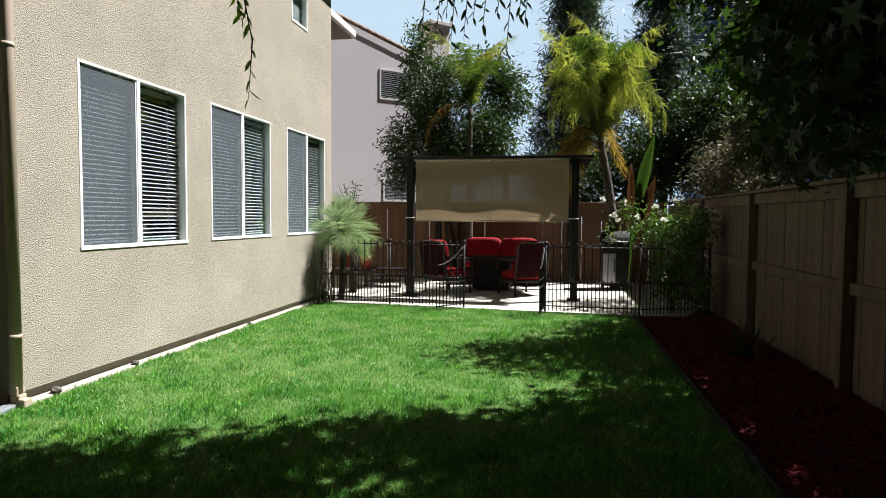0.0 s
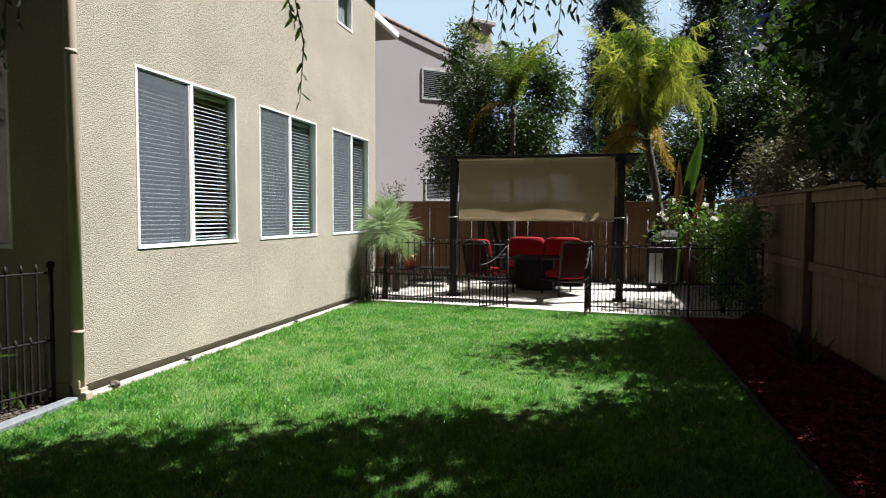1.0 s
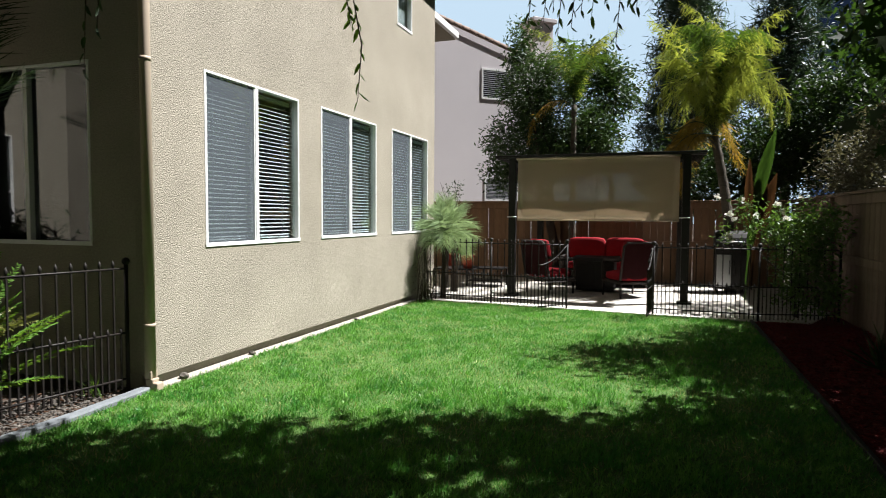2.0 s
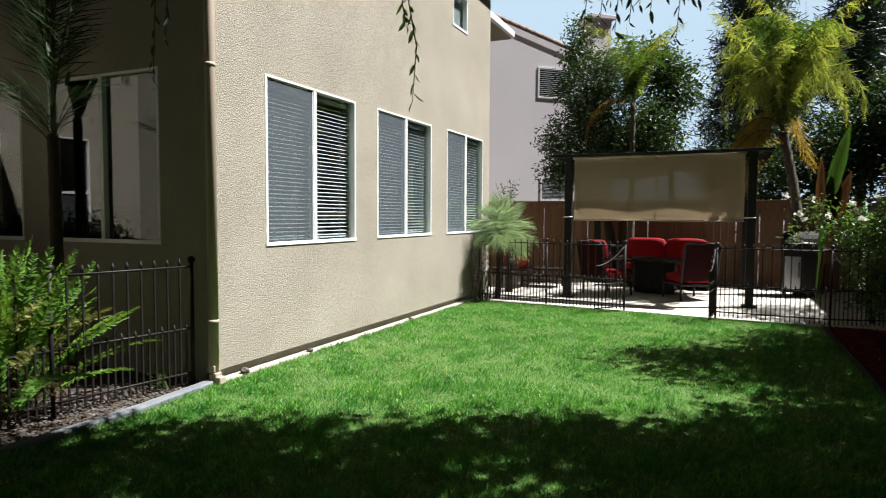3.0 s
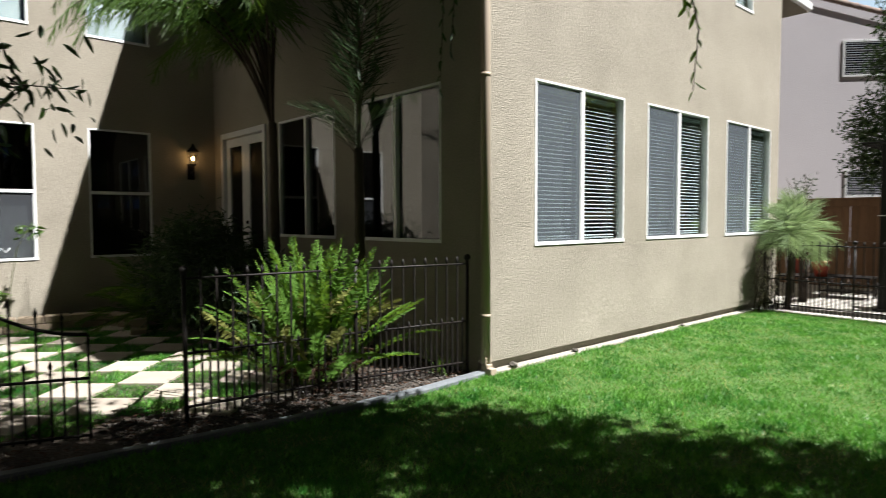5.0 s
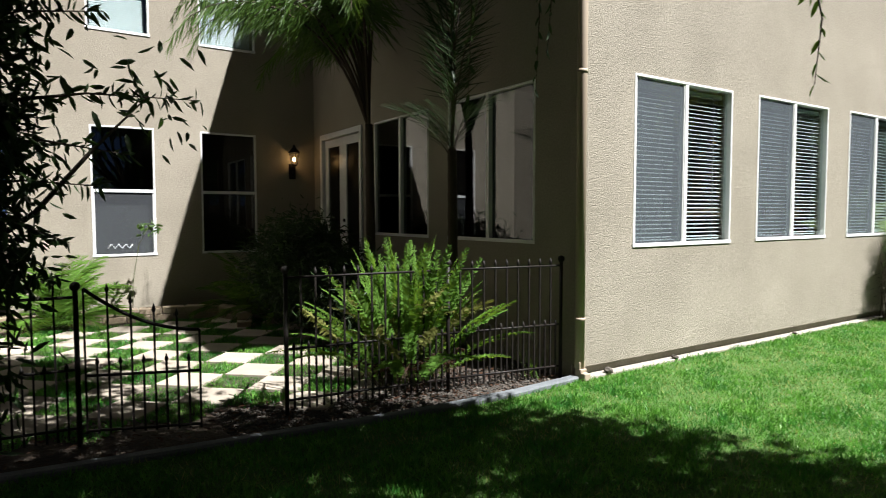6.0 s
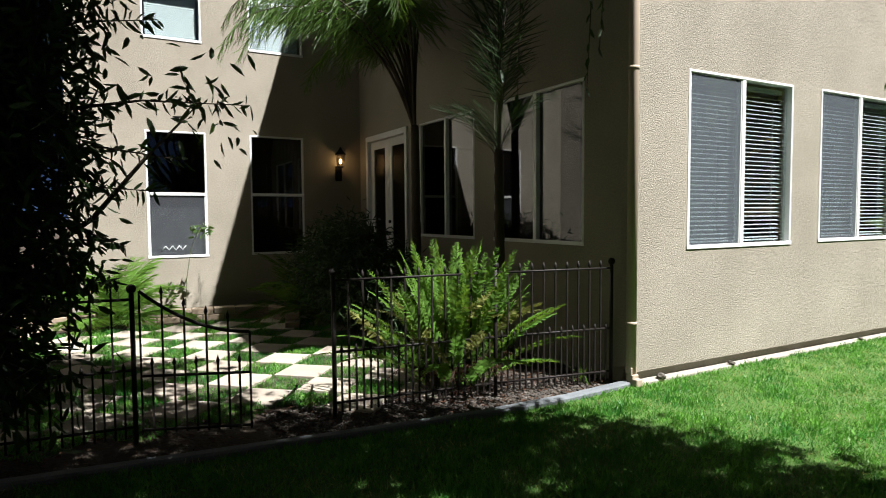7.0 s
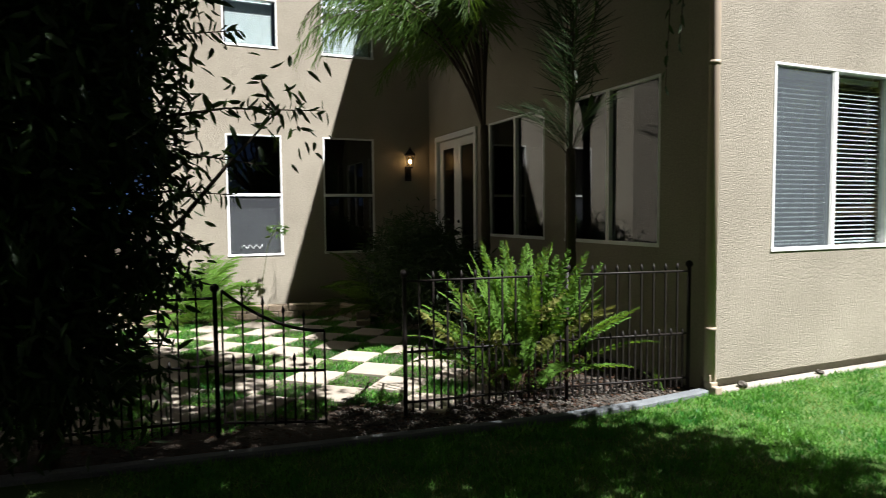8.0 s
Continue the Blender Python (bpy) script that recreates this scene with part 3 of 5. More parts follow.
zig = [(0.18 + 0.045 * k, 0.004, 0.17 if k % 2 else 0.11) for k in range(8)]
part("ornament", tube(zig, 0.006, 5), VINYL, bpy.data.objects["window_7"], "white zigzag ornament")
low_blind = part("blind", box(0.05, 0.75, 0.085, 0.11, 0.86, 0.895, 0.003), SLAT, bpy.data.objects["window_7"], "closed grey blind behind the lower sash")
for k in range(22):
    part("slat", box(0.05, 0.75, 0.09, 0.094, 0.05 + k * 0.0365, 0.078 + k * 0.0365), SLAT, low_blind)
sheet("door_step", [(-9.3, 2.75), (-7.85, 2.75), (-7.85, 3.73), (-9.3, 3.73)], 0.09, CONCRETE, "low concrete step before the french doors", "step", 0.12)

# french doors
door = thing("door_1", "white french doors with tall glass panes", "door", kind="structure", m=pose(-9.36, 3.74, 0.13))
DW, DH = 1.48, 2.51
part("door_frame", box(0, 0.07, -0.03, 0.12, 0, DH, 0.006), VINYL, door)
part("door_frame", box(DW - 0.07, DW, -0.03, 0.12, 0, DH, 0.006), VINYL, door)
part("door_frame", box(0.07, DW - 0.07, -0.03, 0.12, DH - 0.08, DH, 0.006), VINYL, door)
part("threshold", box(0.07, DW - 0.07, -0.05, 0.12, 0, 0.03, 0.004), STEEL, door)
for k in (0, 1):
    x0, x1 = (0.075, DW / 2 - 0.003) if k == 0 else (DW / 2 + 0.003, DW - 0.075)
    leaf = part("door_leaf", box(x0, x0 + 0.12, 0.03, 0.075, 0.04, DH - 0.09, 0.004), VINYL, door)
    part("stile", box(x1 - 0.12, x1, 0.03, 0.075, 0.04, DH - 0.09, 0.004), VINYL, leaf)
    part("rail", box(x0 + 0.12, x1 - 0.12, 0.03, 0.075, 0.04, 0.30, 0.004), VINYL, leaf)
    part("rail", box(x0 + 0.12, x1 - 0.12, 0.03, 0.075, DH - 0.21, DH - 0.09, 0.004), VINYL, leaf)
    p = part("pane", box(x0 + 0.12, x1 - 0.12, 0.045, 0.052, 0.30, DH - 0.21), GLASS_DARK, leaf)
    p.visible_shadow = False
bm = ball((DW / 2 + 0.06, -0.03, 1.02), 0.03)
tube([(DW / 2 + 0.06, 0.03, 1.02), (DW / 2 + 0.06, -0.02, 1.02)], 0.012, 8, bm)
part("handle", bm, DARK_METAL, door, "dark metal door knob")
part("deadbolt", ball((DW / 2 + 0.06, 0.02, 1.18), 0.025), DARK_METAL, door)

# wall lantern, lit
lamp = thing("wall_lantern", "black outdoor wall lantern with a warm lit bulb", "wall lamp", m=pose(-9.67, 3.36, 2.2))
part("back_plate", box(0.0, 0.02, -0.055, 0.055, -0.24, 0.0, 0.006), IRON, lamp)
part("arm", tube([(0.02, 0, -0.12), (0.07, 0, -0.18), (0.11, 0, -0.14), (0.11, 0, -0.02)], 0.012, 7), IRON, lamp)
bm = bmesh.new()
for q in range(6):
    a = q * math.pi / 3
    tube([(0.11 + 0.05 * math.cos(a), 0.05 * math.sin(a), -0.02), (0.11 + 0.07 * math.cos(a), 0.07 * math.sin(a), 0.17)], 0.005, 5, bm)
part("cage", bm, IRON, lamp)
bm = tube([(0.11, 0, 0.17), (0.11, 0, 0.19), (0.11, 0, 0.25), (0.11, 0, 0.30)], [0.09, 0.085, 0.03, 0.008], 12)
part("cap", bm, IRON, lamp)
part("dish", tube([(0.11, 0, -0.04), (0.11, 0, -0.015)], [0.03, 0.06], 12), IRON, lamp)
part("bulb", ball((0.11, 0, 0.07), 0.022, squash=1.6), BULB, lamp, "glowing warm bulb")
glow = new("lantern_light", bpy.data.lights.new("lantern_light", "POINT"))
glow.data.energy, glow.data.color, glow.data.shadow_soft_size = 0.22, (1.0, 0.6, 0.28), 0.03
glow.location = (-9.50, 3.36, 2.275)


# ---- iron fences ----
def bar_mesh(name, h, tip):
    bm = box(-0.006, 0.006, -0.006, 0.006, 0, h)
    tube([(0, 0, h), (0, 0, h + tip * 0.25), (0, 0, h + tip * 0.5), (0, 0, h + tip)], [0.006, 0.013, 0.012, 0.001], 6, bm)
    me = bpy.data.meshes.new(name)
    bm.to_mesh(me)
    bm.free()
    me.materials.append(IRON)
    return me


TALL, SHORT = bar_mesh("tall_picket", 0.94, 0.06), bar_mesh("short_picket", 0.42, 0.06)


def iron_panel(fence, a, b, z=0.05, gap=0.056, top=0.91, mid=0.41, low=0.05):
    """Rails and two heights of pickets between the points a and b."""
    a, b = Vector((*a, 0)), Vector((*b, 0))
    for h in (low, mid, top):
        part("rail", tube([a + Vector((0, 0, z + h)), b + Vector((0, 0, z + h))], 0.009, 6), IRON, fence)
    n = max(2, round((b - a).length / gap))
    n += n % 2
    for k in range(1, n):
        o = new("picket", TALL if k % 2 == 0 else SHORT)
        o.parent = fence
        p = a.lerp(b, k / n)
        o.location = (p.x, p.y, z - 0.02)


def iron_post(fence, p, h=0.99, r=0.016):
    bm = tube([(p[0], p[1], -0.04), (p[0], p[1], h)], r, 8)
    ball((p[0], p[1], h + 0.025), 0.03, bm)
    part("post", bm, IRON, fence)


def iron_gate(name, hinge, free, label, z=0.06, hi=0.89, lo=0.62, gap=0.075):
    """A gate leaf whose top rail sweeps down from the hinge to the free end."""
    g = thing(name, label, "gate")
    a, b = Vector((*hinge, 0)), Vector((*free, 0))
    n = max(4, round((b - a).length / gap))
    n += n % 2

    def crest(s):
        return lo + (hi - lo) * (1 - s) ** 2
    part("top_rail", tube([a.lerp(b, k / 10) + Vector((0, 0, z + crest(k / 10))) for k in range(11)], 0.011, 6), IRON, g)
    for h in (0.02, 0.36):
        part("rail", tube([a + Vector((0, 0, z + h)), b + Vector((0, 0, z + h))], 0.009, 6), IRON, g)
    for k in range(n + 1):
        p = a.lerp(b, k / n)
        h = crest(k / n) + (0.07 if 0 < k < n else 0.0) if k % 2 == 0 else 0.42
        bm = box(p.x - 0.006, p.x + 0.006, p.y - 0.006, p.y + 0.006, z, z + h)
        if 0 < k < n:
            tube([(p.x, p.y, z + h), (p.x, p.y, z + h + 0.02), (p.x, p.y, z + h + 0.06)], [0.006, 0.013, 0.001], 6, bm)
        part("bar", bm, IRON, g)
    return g


black = "black iron garden fence with spear finials"
near = thing("garden_fence", black + " beside the courtyard", "fence", "iron fences")
for p in ((-3.84, 3.62), (-4.02, 2.585), (-4.16, 1.33)):
    iron_post(near, p)
iron_panel(near, (-3.84, 3.62), (-4.02, 2.585))
iron_panel(near, (-4.02, 2.585), (-4.16, 1.33))
near2 = thing("garden_fence", black + " under the dark tree", "fence", "iron fences")
for p in ((-4.32, 0.09), (-4.45, -1.15), (-4.6, -2.4)):
    iron_post(near2, p, 0.94)
iron_panel(near2, (-4.32, 0.09), (-4.45, -1.15), top=0.85)
iron_panel(near2, (-4.45, -1.15), (-4.6, -2.4), top=0.85)
iron_gate("garden_gate", (-4.30, 0.13), (-4.06, 0.74), "black iron gate leaf with a dipping top rail")
iron_gate("garden_gate", (-4.18, 1.34), (-4.78, 1.55), "black iron gate leaf standing open inward")
far = thing("patio_fence", black + " along the patio's edge", "fence", "iron fences")
for p in ((-3.62, 9.50), (-2.44, 9.34), (-1.24, 9.19)):
    iron_post(far, p)
iron_panel(far, (-3.62, 9.50), (-2.44, 9.34))
iron_panel(far, (-2.44, 9.34), (-1.24, 9.19))
far2 = thing("patio_fence", black + " beside the rose bush", "fence", "iron fences")
for p in ((-0.02, 9.06), (1.30, 8.98), (2.30, 9.3)):
    iron_post(far2, p)
iron_panel(far2, (-0.02, 9.06), (1.30, 8.98))
iron_panel(far2, (1.30, 8.98), (2.30, 9.3))
iron_gate("patio_gate", (-1.25, 9.17), (-1.58, 8.75), "black iron patio gate leaf swung open over the lawn")
iron_gate("patio_gate", (-0.04, 9.03), (-0.09, 8.50), "black iron patio gate leaf swung open over the lawn")


# ---- wooden fences ----
def wood_fence(name, x0, y0, turn, length, label, mat, height=1.70, first_post=0.5, board=0.186, gap=0.006, rnd=0.0, uneven=False):
    """Boards in a row with posts, a middle rail and a wide top rail on the near side (local -y)."""
    f = thing(name, label, "fence", m=pose(x0, y0, 0, 0, 0, turn), kind="structure")
    me = []
    for k in range(4):
        bm = box(0.0, board - (gap if k == 1 else gap * 0.12 if uneven else gap), 0.0, 0.019, -0.02, height - 0.05, 0.002)
        m_ = bpy.data.meshes.new("board")
        bm.to_mesh(m_)
        bm.free()
        m_.materials.append(mat)
        me.append(m_)
    n = int(length / board)
    for k in range(n):
        o = new("board", me[random.randrange(4)] if uneven else me[k % 4])
        o.parent = f
        o.location = (k * board, random.uniform(0, 0.006), 0)
        if rnd:
            o.rotation_euler = (0, 0, random.uniform(-rnd, rnd))
    x = first_post
    while x < length:
        part("post", box(x - 0.045, x + 0.045, -0.095, -0.004, -0.1, height - 0.02, 0.006), mat, f)
        x += 2.46
    x = first_post - 2.46
    while x < length:
        a, b = max(x + 0.047, 0), min(x + 2.46 - 0.047, length)
        part("rail", box(a, b, -0.045, -0.004, 0.785, 0.885, 0.005), mat, f)
        part("top_rail", box(a, b, -0.04, -0.004, height - 0.14, height - 0.015, 0.005), mat, f)
        x += 2.46
    part("cap", box(0, length, -0.11, 0.06, height - 0.014, height + 0.022, 0.006), mat, f)
    return f


# local x runs towards -y there, so that the posts face the lawn
wood_fence("fence_east", 2.46, 13.6, -90, 19.0, "weathered tan board fence with posts, in tree shade", WOOD, 1.70, 13.6 - 10.30)
wood_fence("fence_north", -5.6, 13.62, 0, 8.0, "warm brown board fence behind the patio", WOOD_FAR, 1.70, 1.1, 0.14, 0.012, uneven=True)


# ---- pergola ----
perg = thing("pergola", "dark metal patio gazebo with a flat slatted roof", "pergola")
PX0, PX1, PY0, PY1 = -2.34, 0.43, 10.36, 13.0
for x in (PX0, PX1):
    for y in (PY0, PY1):
        p = part("post", box(x - 0.06, x + 0.06, y - 0.06, y + 0.06, 0.015, 2.36, 0.008), DARK_METAL, perg)
        part("base_plate", box(x - 0.11, x + 0.11, y - 0.11, y + 0.11, 0.015, 0.05, 0.006), DARK_METAL, p)
for y in (PY0, PY1):
    part("beam", box(PX0 - 0.06, PX1 + 0.06, y - 0.035, y + 0.035, 2.28, 2.36, 0.006), DARK_METAL, perg)
for x in (PX0, PX1):
    part("side_beam", box(x - 0.035, x + 0.035, PY0 + 0.06, PY1 - 0.06, 2.24, 2.36, 0.006), DARK_METAL, perg)
    for sy, y in ((1, PY0), (-1, PY1)):
        part("brace", tube([(x, y + sy * 0.05, 1.95), (x, y + sy * 0.40, 2.28)], 0.03, 6), DARK_METAL, perg)
for k in range(17):
    y = PY0 - 0.06 + k * 0.175
    part("roof_slat", box(PX0 - 0.28, PX1 + 0.28, y, y + 0.062, 2.362, 2.40, 0.004), DARK_METAL, perg)
for x in (-2.33, 0.42):
    part("tie", tube([(x - 0.09, PY0 - 0.07, 1.37), (x + 0.07, PY0 - 0.07, 1.375)], 0.008, 6), VINYL, perg, "white cord tie")
part("roof_slat", box(PX0 - 0.28, PX1 + 0.28, PY0 + 0.04, PY0 + 0.11, 2.362, 2.40, 0.004), DARK_METAL, perg)
part("roof_slat", box(PX0 - 0.28, PX1 + 0.28, PY0 - 0.155, PY0 - 0.065, 2.369, 2.405, 0.004), DARK_METAL, perg)
shade = thing("shade_screen", "tan woven shade cloth hanging between the posts", "sun shade")
bm = bmesh.new()
cols, rows_ = 24, 10
grid = [[bm.verts.new((-2.235 + 2.56 * i / cols, PY0 - 0.085 + 0.012 * math.sin(i * 0.55) * j / rows_, 2.335 - 1.0 * j / rows_)) for j in range(rows_ + 1)] for i in range(cols + 1)]
for i in range(cols):
    for j in range(rows_):
        f = bm.faces.new((grid[i][j], grid[i][j + 1], grid[i + 1][j + 1], grid[i + 1][j]))
        f.smooth = True
bmesh.ops.solidify(bm, geom=bm.faces[:], thickness=0.004)
part("cloth", bm, CLOTH, shade)
part("seam", box(-0.965, -0.945, PY0 - 0.100, PY0 - 0.094, 1.34, 2.33), CLOTH, shade)
part("roller", tube([(-2.26, PY0 - 0.085, 2.345), (0.34, PY0 - 0.085, 2.345)], 0.022, 10), CLOTH, shade)
part("hem_bar", tube([(-2.24, PY0 - 0.085, 1.325), (0.33, PY0 - 0.085, 1.325)], 0.014, 8), CLOTH, shade)


# ---- patio furniture ----
def cushion(x0, x1, y0, y1, z0, z1, puff=0.03):
    bm = box(x0, x1, y0, y1, z0, z1)
    bmesh.ops.subdivide_edges(bm, edges=bm.edges[:], cuts=4, use_grid_fill=True)
    c, h = Vector(((x0 + x1) / 2, (y0 + y1) / 2, (z0 + z1) / 2)), Vector(((x1 - x0) / 2, (y1 - y0) / 2, (z1 - z0) / 2))
    for v in bm.verts:
        q = Vector([(v.co[k] - c[k]) / h[k] for k in range(3)])
        r = max(abs(q.x) ** 6 + abs(q.y) ** 6 + abs(q.z) ** 6, 1e-6) ** (1 / 6)
        swell = puff * (1 - min(1, abs(q.x)) ** 2) * (1 - min(1, abs(q.y)) ** 2)
        v.co = c + Vector([q[k] / max(r, 0.85) * h[k] for k in range(3)]) + Vector((0, 0, swell * (1 if q.z > 0 else -0.3)))
    for f in bm.faces:
        f.smooth = True
    return bm


def patio_chair(m, label):
    """Wicker armchair; local +y is the way it faces."""
    c = thing("patio_chair", label, "chair", "patio chairs", m=m)
    for x in (-0.29, 0.29):
        for y in (-0.28, 0.30):
            part("leg", tube([(x, y, 0.0), (x, y * 0.95, 0.30)], [0.018, 0.022], 6), WICKER, c)
        part("arm", tube([(x, 0.32, 0.30), (x, 0.33, 0.56), (x, 0.26, 0.62), (x, -0.1, 0.63), (x, -0.30, 0.66)], [0.022, 0.024, 0.028, 0.028, 0.024], 7), WICKER, c)
    part("seat_frame", box(-0.31, 0.31, -0.30, 0.33, 0.24, 0.28, 0.015), WICKER, c)
    bm = bmesh.new()
    n = 10
    rows = [[bm.verts.new((0.31 * (2 * i / n - 1), -0.30 - 0.12 * j / 6 + 0.03 * (2 * i / n - 1) ** 2, 0.32 + (0.62 - 0.05 * (2 * i / n - 1) ** 4) * j / 6)) for i in range(n + 1)] for j in range(7)]
    for j in range(6):
        for i in range(n):
            bm.faces.new((rows[j][i], rows[j][i + 1], rows[j + 1][i + 1], rows[j + 1][i]))
    bmesh.ops.solidify(bm, geom=bm.faces[:], thickness=0.025)
    part("backrest", bm, SLING, c, "maroon woven sling")
    part("back_frame", tube([(-0.31, -0.29, 0.3), (-0.315, -0.40, 0.88), (-0.26, -0.425, 0.94), (0.26, -0.425, 0.94), (0.315, -0.40, 0.88), (0.31, -0.29, 0.3)], 0.02, 7), WICKER, c)
    part("seat_cushion", cushion(-0.28, 0.28, -0.30, 0.32, 0.283, 0.43), RED, c, "red seat cushion")
    bm = cushion(-0.26, 0.26, -0.07, 0.07, -0.24, 0.27, 0.0)
    bmesh.ops.transform(bm, matrix=pose(0, -0.24, 0.70, 12, 0, 0), verts=bm.verts)
    part("back_cushion", bm, RED, c, "red back cushion")
    return c


patio_chair(pose(-1.80, 11.0, 0.015, 0, 0, -38), "dark wicker patio chair with red cushions, turned to the table")
patio_chair(pose(-0.46, 11.0, 0.015, 0, 0, 34), "dark wicker patio chair with red cushions, seen from behind")

sofa = thing("patio_sofa", "dark wicker patio sofa with bright red cushions", "sofa", m=pose(-0.98, 12.75, 0.015))
part("base", box(-0.85, 0.85, -0.38, 0.38, 0.06, 0.32, 0.02), WICKER, sofa)
part("backrest", box(-0.85, 0.85, 0.30, 0.40, 0.32, 0.86, 0.03), WICKER, sofa)
for x in (-0.85, 0.75):
    part("armrest", box(x, x + 0.1, -0.38, 0.30, 0.32, 0.60, 0.03), WICKER, sofa)
for x in (-0.8, 0.74):
    for y in (-0.33, 0.32):
        part("foot", box(x, x + 0.05, y, y + 0.05, 0, 0.06), WICKER, sofa)
for k in (0, 1):
    x0 = -0.74 + k * 0.745
    part("seat_cushion", cushion(x0, x0 + 0.735, -0.37, 0.26, 0.325, 0.46), RED, sofa, "red seat cushion")
    bm = cushion(x0 - 0.005, x0 + 0.74, 0.08, 0.28, 0.465, 0.95, 0.0)
    part("back_cushion", bm, RED, sofa, "plump red back cushion")

tab = thing("fire_table", "black square fire table on the patio", "table", m=pose(-1.05, 11.75, 0.015))
part("body", box(-0.34, 0.34, -0.34, 0.34, 0.03, 0.56, 0.01), DARK_METAL, tab)
part("tabletop", box(-0.43, 0.43, -0.43, 0.43, 0.561, 0.62, 0.012), DARK_METAL, tab)
for s in (-1, 1):
    part("door_panel", box(s * 0.16 - 0.14, s * 0.16 + 0.14, -0.352, -0.341, 0.1, 0.5, 0.004), DARK_METAL, tab)

low = thing("side_table", "low black slatted side table on the patio", "table", m=pose(-3.15, 11.7, 0.015))
for x in (-0.36, 0.33):
    for y in (-0.22, 0.19):
        part("leg", box(x, x + 0.03, y, y + 0.03, 0, 0.34), IRON, low)
for k in range(6):
    part("slat", box(-0.38, 0.38, -0.24 + k * 0.082, -0.17 + k * 0.082, 0.341, 0.365, 0.004), IRON, low)
part("shelf", box(-0.33, 0.33, -0.19, 0.19, 0.10, 0.12, 0.003), IRON, low)


def flower_pot(m, label, r=0.14, h=0.26):
    p = thing("flower_pot", label, "pot", "flower pots", m=m)
    part("pot", tube([(0, 0, 0), (0, 0, h * 0.8), (0, 0, h * 0.82), (0, 0, h), (0, 0, h * 0.96), (0, 0, h * 0.9)], [r * 0.65, r * 0.9, r, r * 1.02, r * 0.9, r * 0.88], 14), TERRACOTTA, p)
    at = np.zeros((60, 3)) + (0, 0, h * 0.9)
    at[:, :2] += RNG.normal(size=(60, 2)) * r * 0.4
    way = RNG.normal(size=(60, 3)) * 0.6 + (0, 0, 1.0)
    v, f = spray(LEAF[0], LEAF[1], at, way, RNG.uniform(0.06, 0.16, 60))
    mesh_from("leaves", v, f, L_ROSE, p)
    return p


flower_pot(pose(-3.45, 11.4, 0.37), "red clay pot with a small green plant")
flower_pot(pose(-3.95, 11.9, 0.37), "red clay pot with a small green plant")
stand = thing("plant_stand", "narrow black metal stand with pots", "plant stand", m=pose(-3.7, 11.65, 0.015))
part("top", box(-0.42, 0.42, -0.42, 0.42, 0.33, 0.355, 0.004), IRON, stand)
for x in (-0.4, 0.37):
    for y in (-0.4, 0.37):
        part("leg", box(x, x + 0.03, y, y + 0.03, 0, 0.33), IRON, stand)

grill = thing("gas_grill", "black and steel gas grill on the patio", "grill", m=pose(1.28, 12.3, 0.015))
part("cabinet", box(-0.27, 0.27, -0.24, 0.24, 0.08, 0.80, 0.012), DARK_METAL, grill)
for s in (-1, 1):
    d_ = part("door", box(s * 0.13 - 0.12, s * 0.13 + 0.12, -0.256, -0.241, 0.12, 0.70, 0.005), STEEL if s < 0 else DARK_METAL, grill, "pale steel cabinet door" if s < 0 else "black cabinet door")
    part("handle", tube([(s * 0.04, -0.285, 0.35), (s * 0.04, -0.285, 0.6)], 0.009, 6), DARK_METAL, d_)
bm = bmesh.new()
n = 10
ends = [[bm.verts.new((x, 0.25 * math.cos(math.pi * k / n), 0.83 + 0.30 * math.sin(math.pi * k / n))) for k in range(n + 1)] for x in (-0.28, 0.28)]
for k in range(n):
    bm.faces.new((ends[0][k], ends[0][k + 1], ends[1][k + 1], ends[1][k]))
bm.faces.new(ends[0])
bm.faces.new(ends[1][::-1])
bmesh.ops.recalc_face_normals(bm, faces=bm.faces)
part("lid", bm, DARK_METAL, grill, "domed black lid")
part("lid_handle", tube([(-0.2, -0.27, 0.93), (0.2, -0.27, 0.93)], 0.012, 7), STEEL, grill)
for s in (-1, 1):
    part("side_shelf", box(s * 0.40 - 0.12, s * 0.40 + 0.12, -0.2, 0.2, 0.80, 0.83, 0.005), DARK_METAL, grill)
for x in (-0.23, 0.23):
    for y in (-0.2, 0.2):
        part("wheel", tube([(x - 0.015, y, 0.04), (x + 0.015, y, 0.04)], 0.04, 10), IRON, grill)


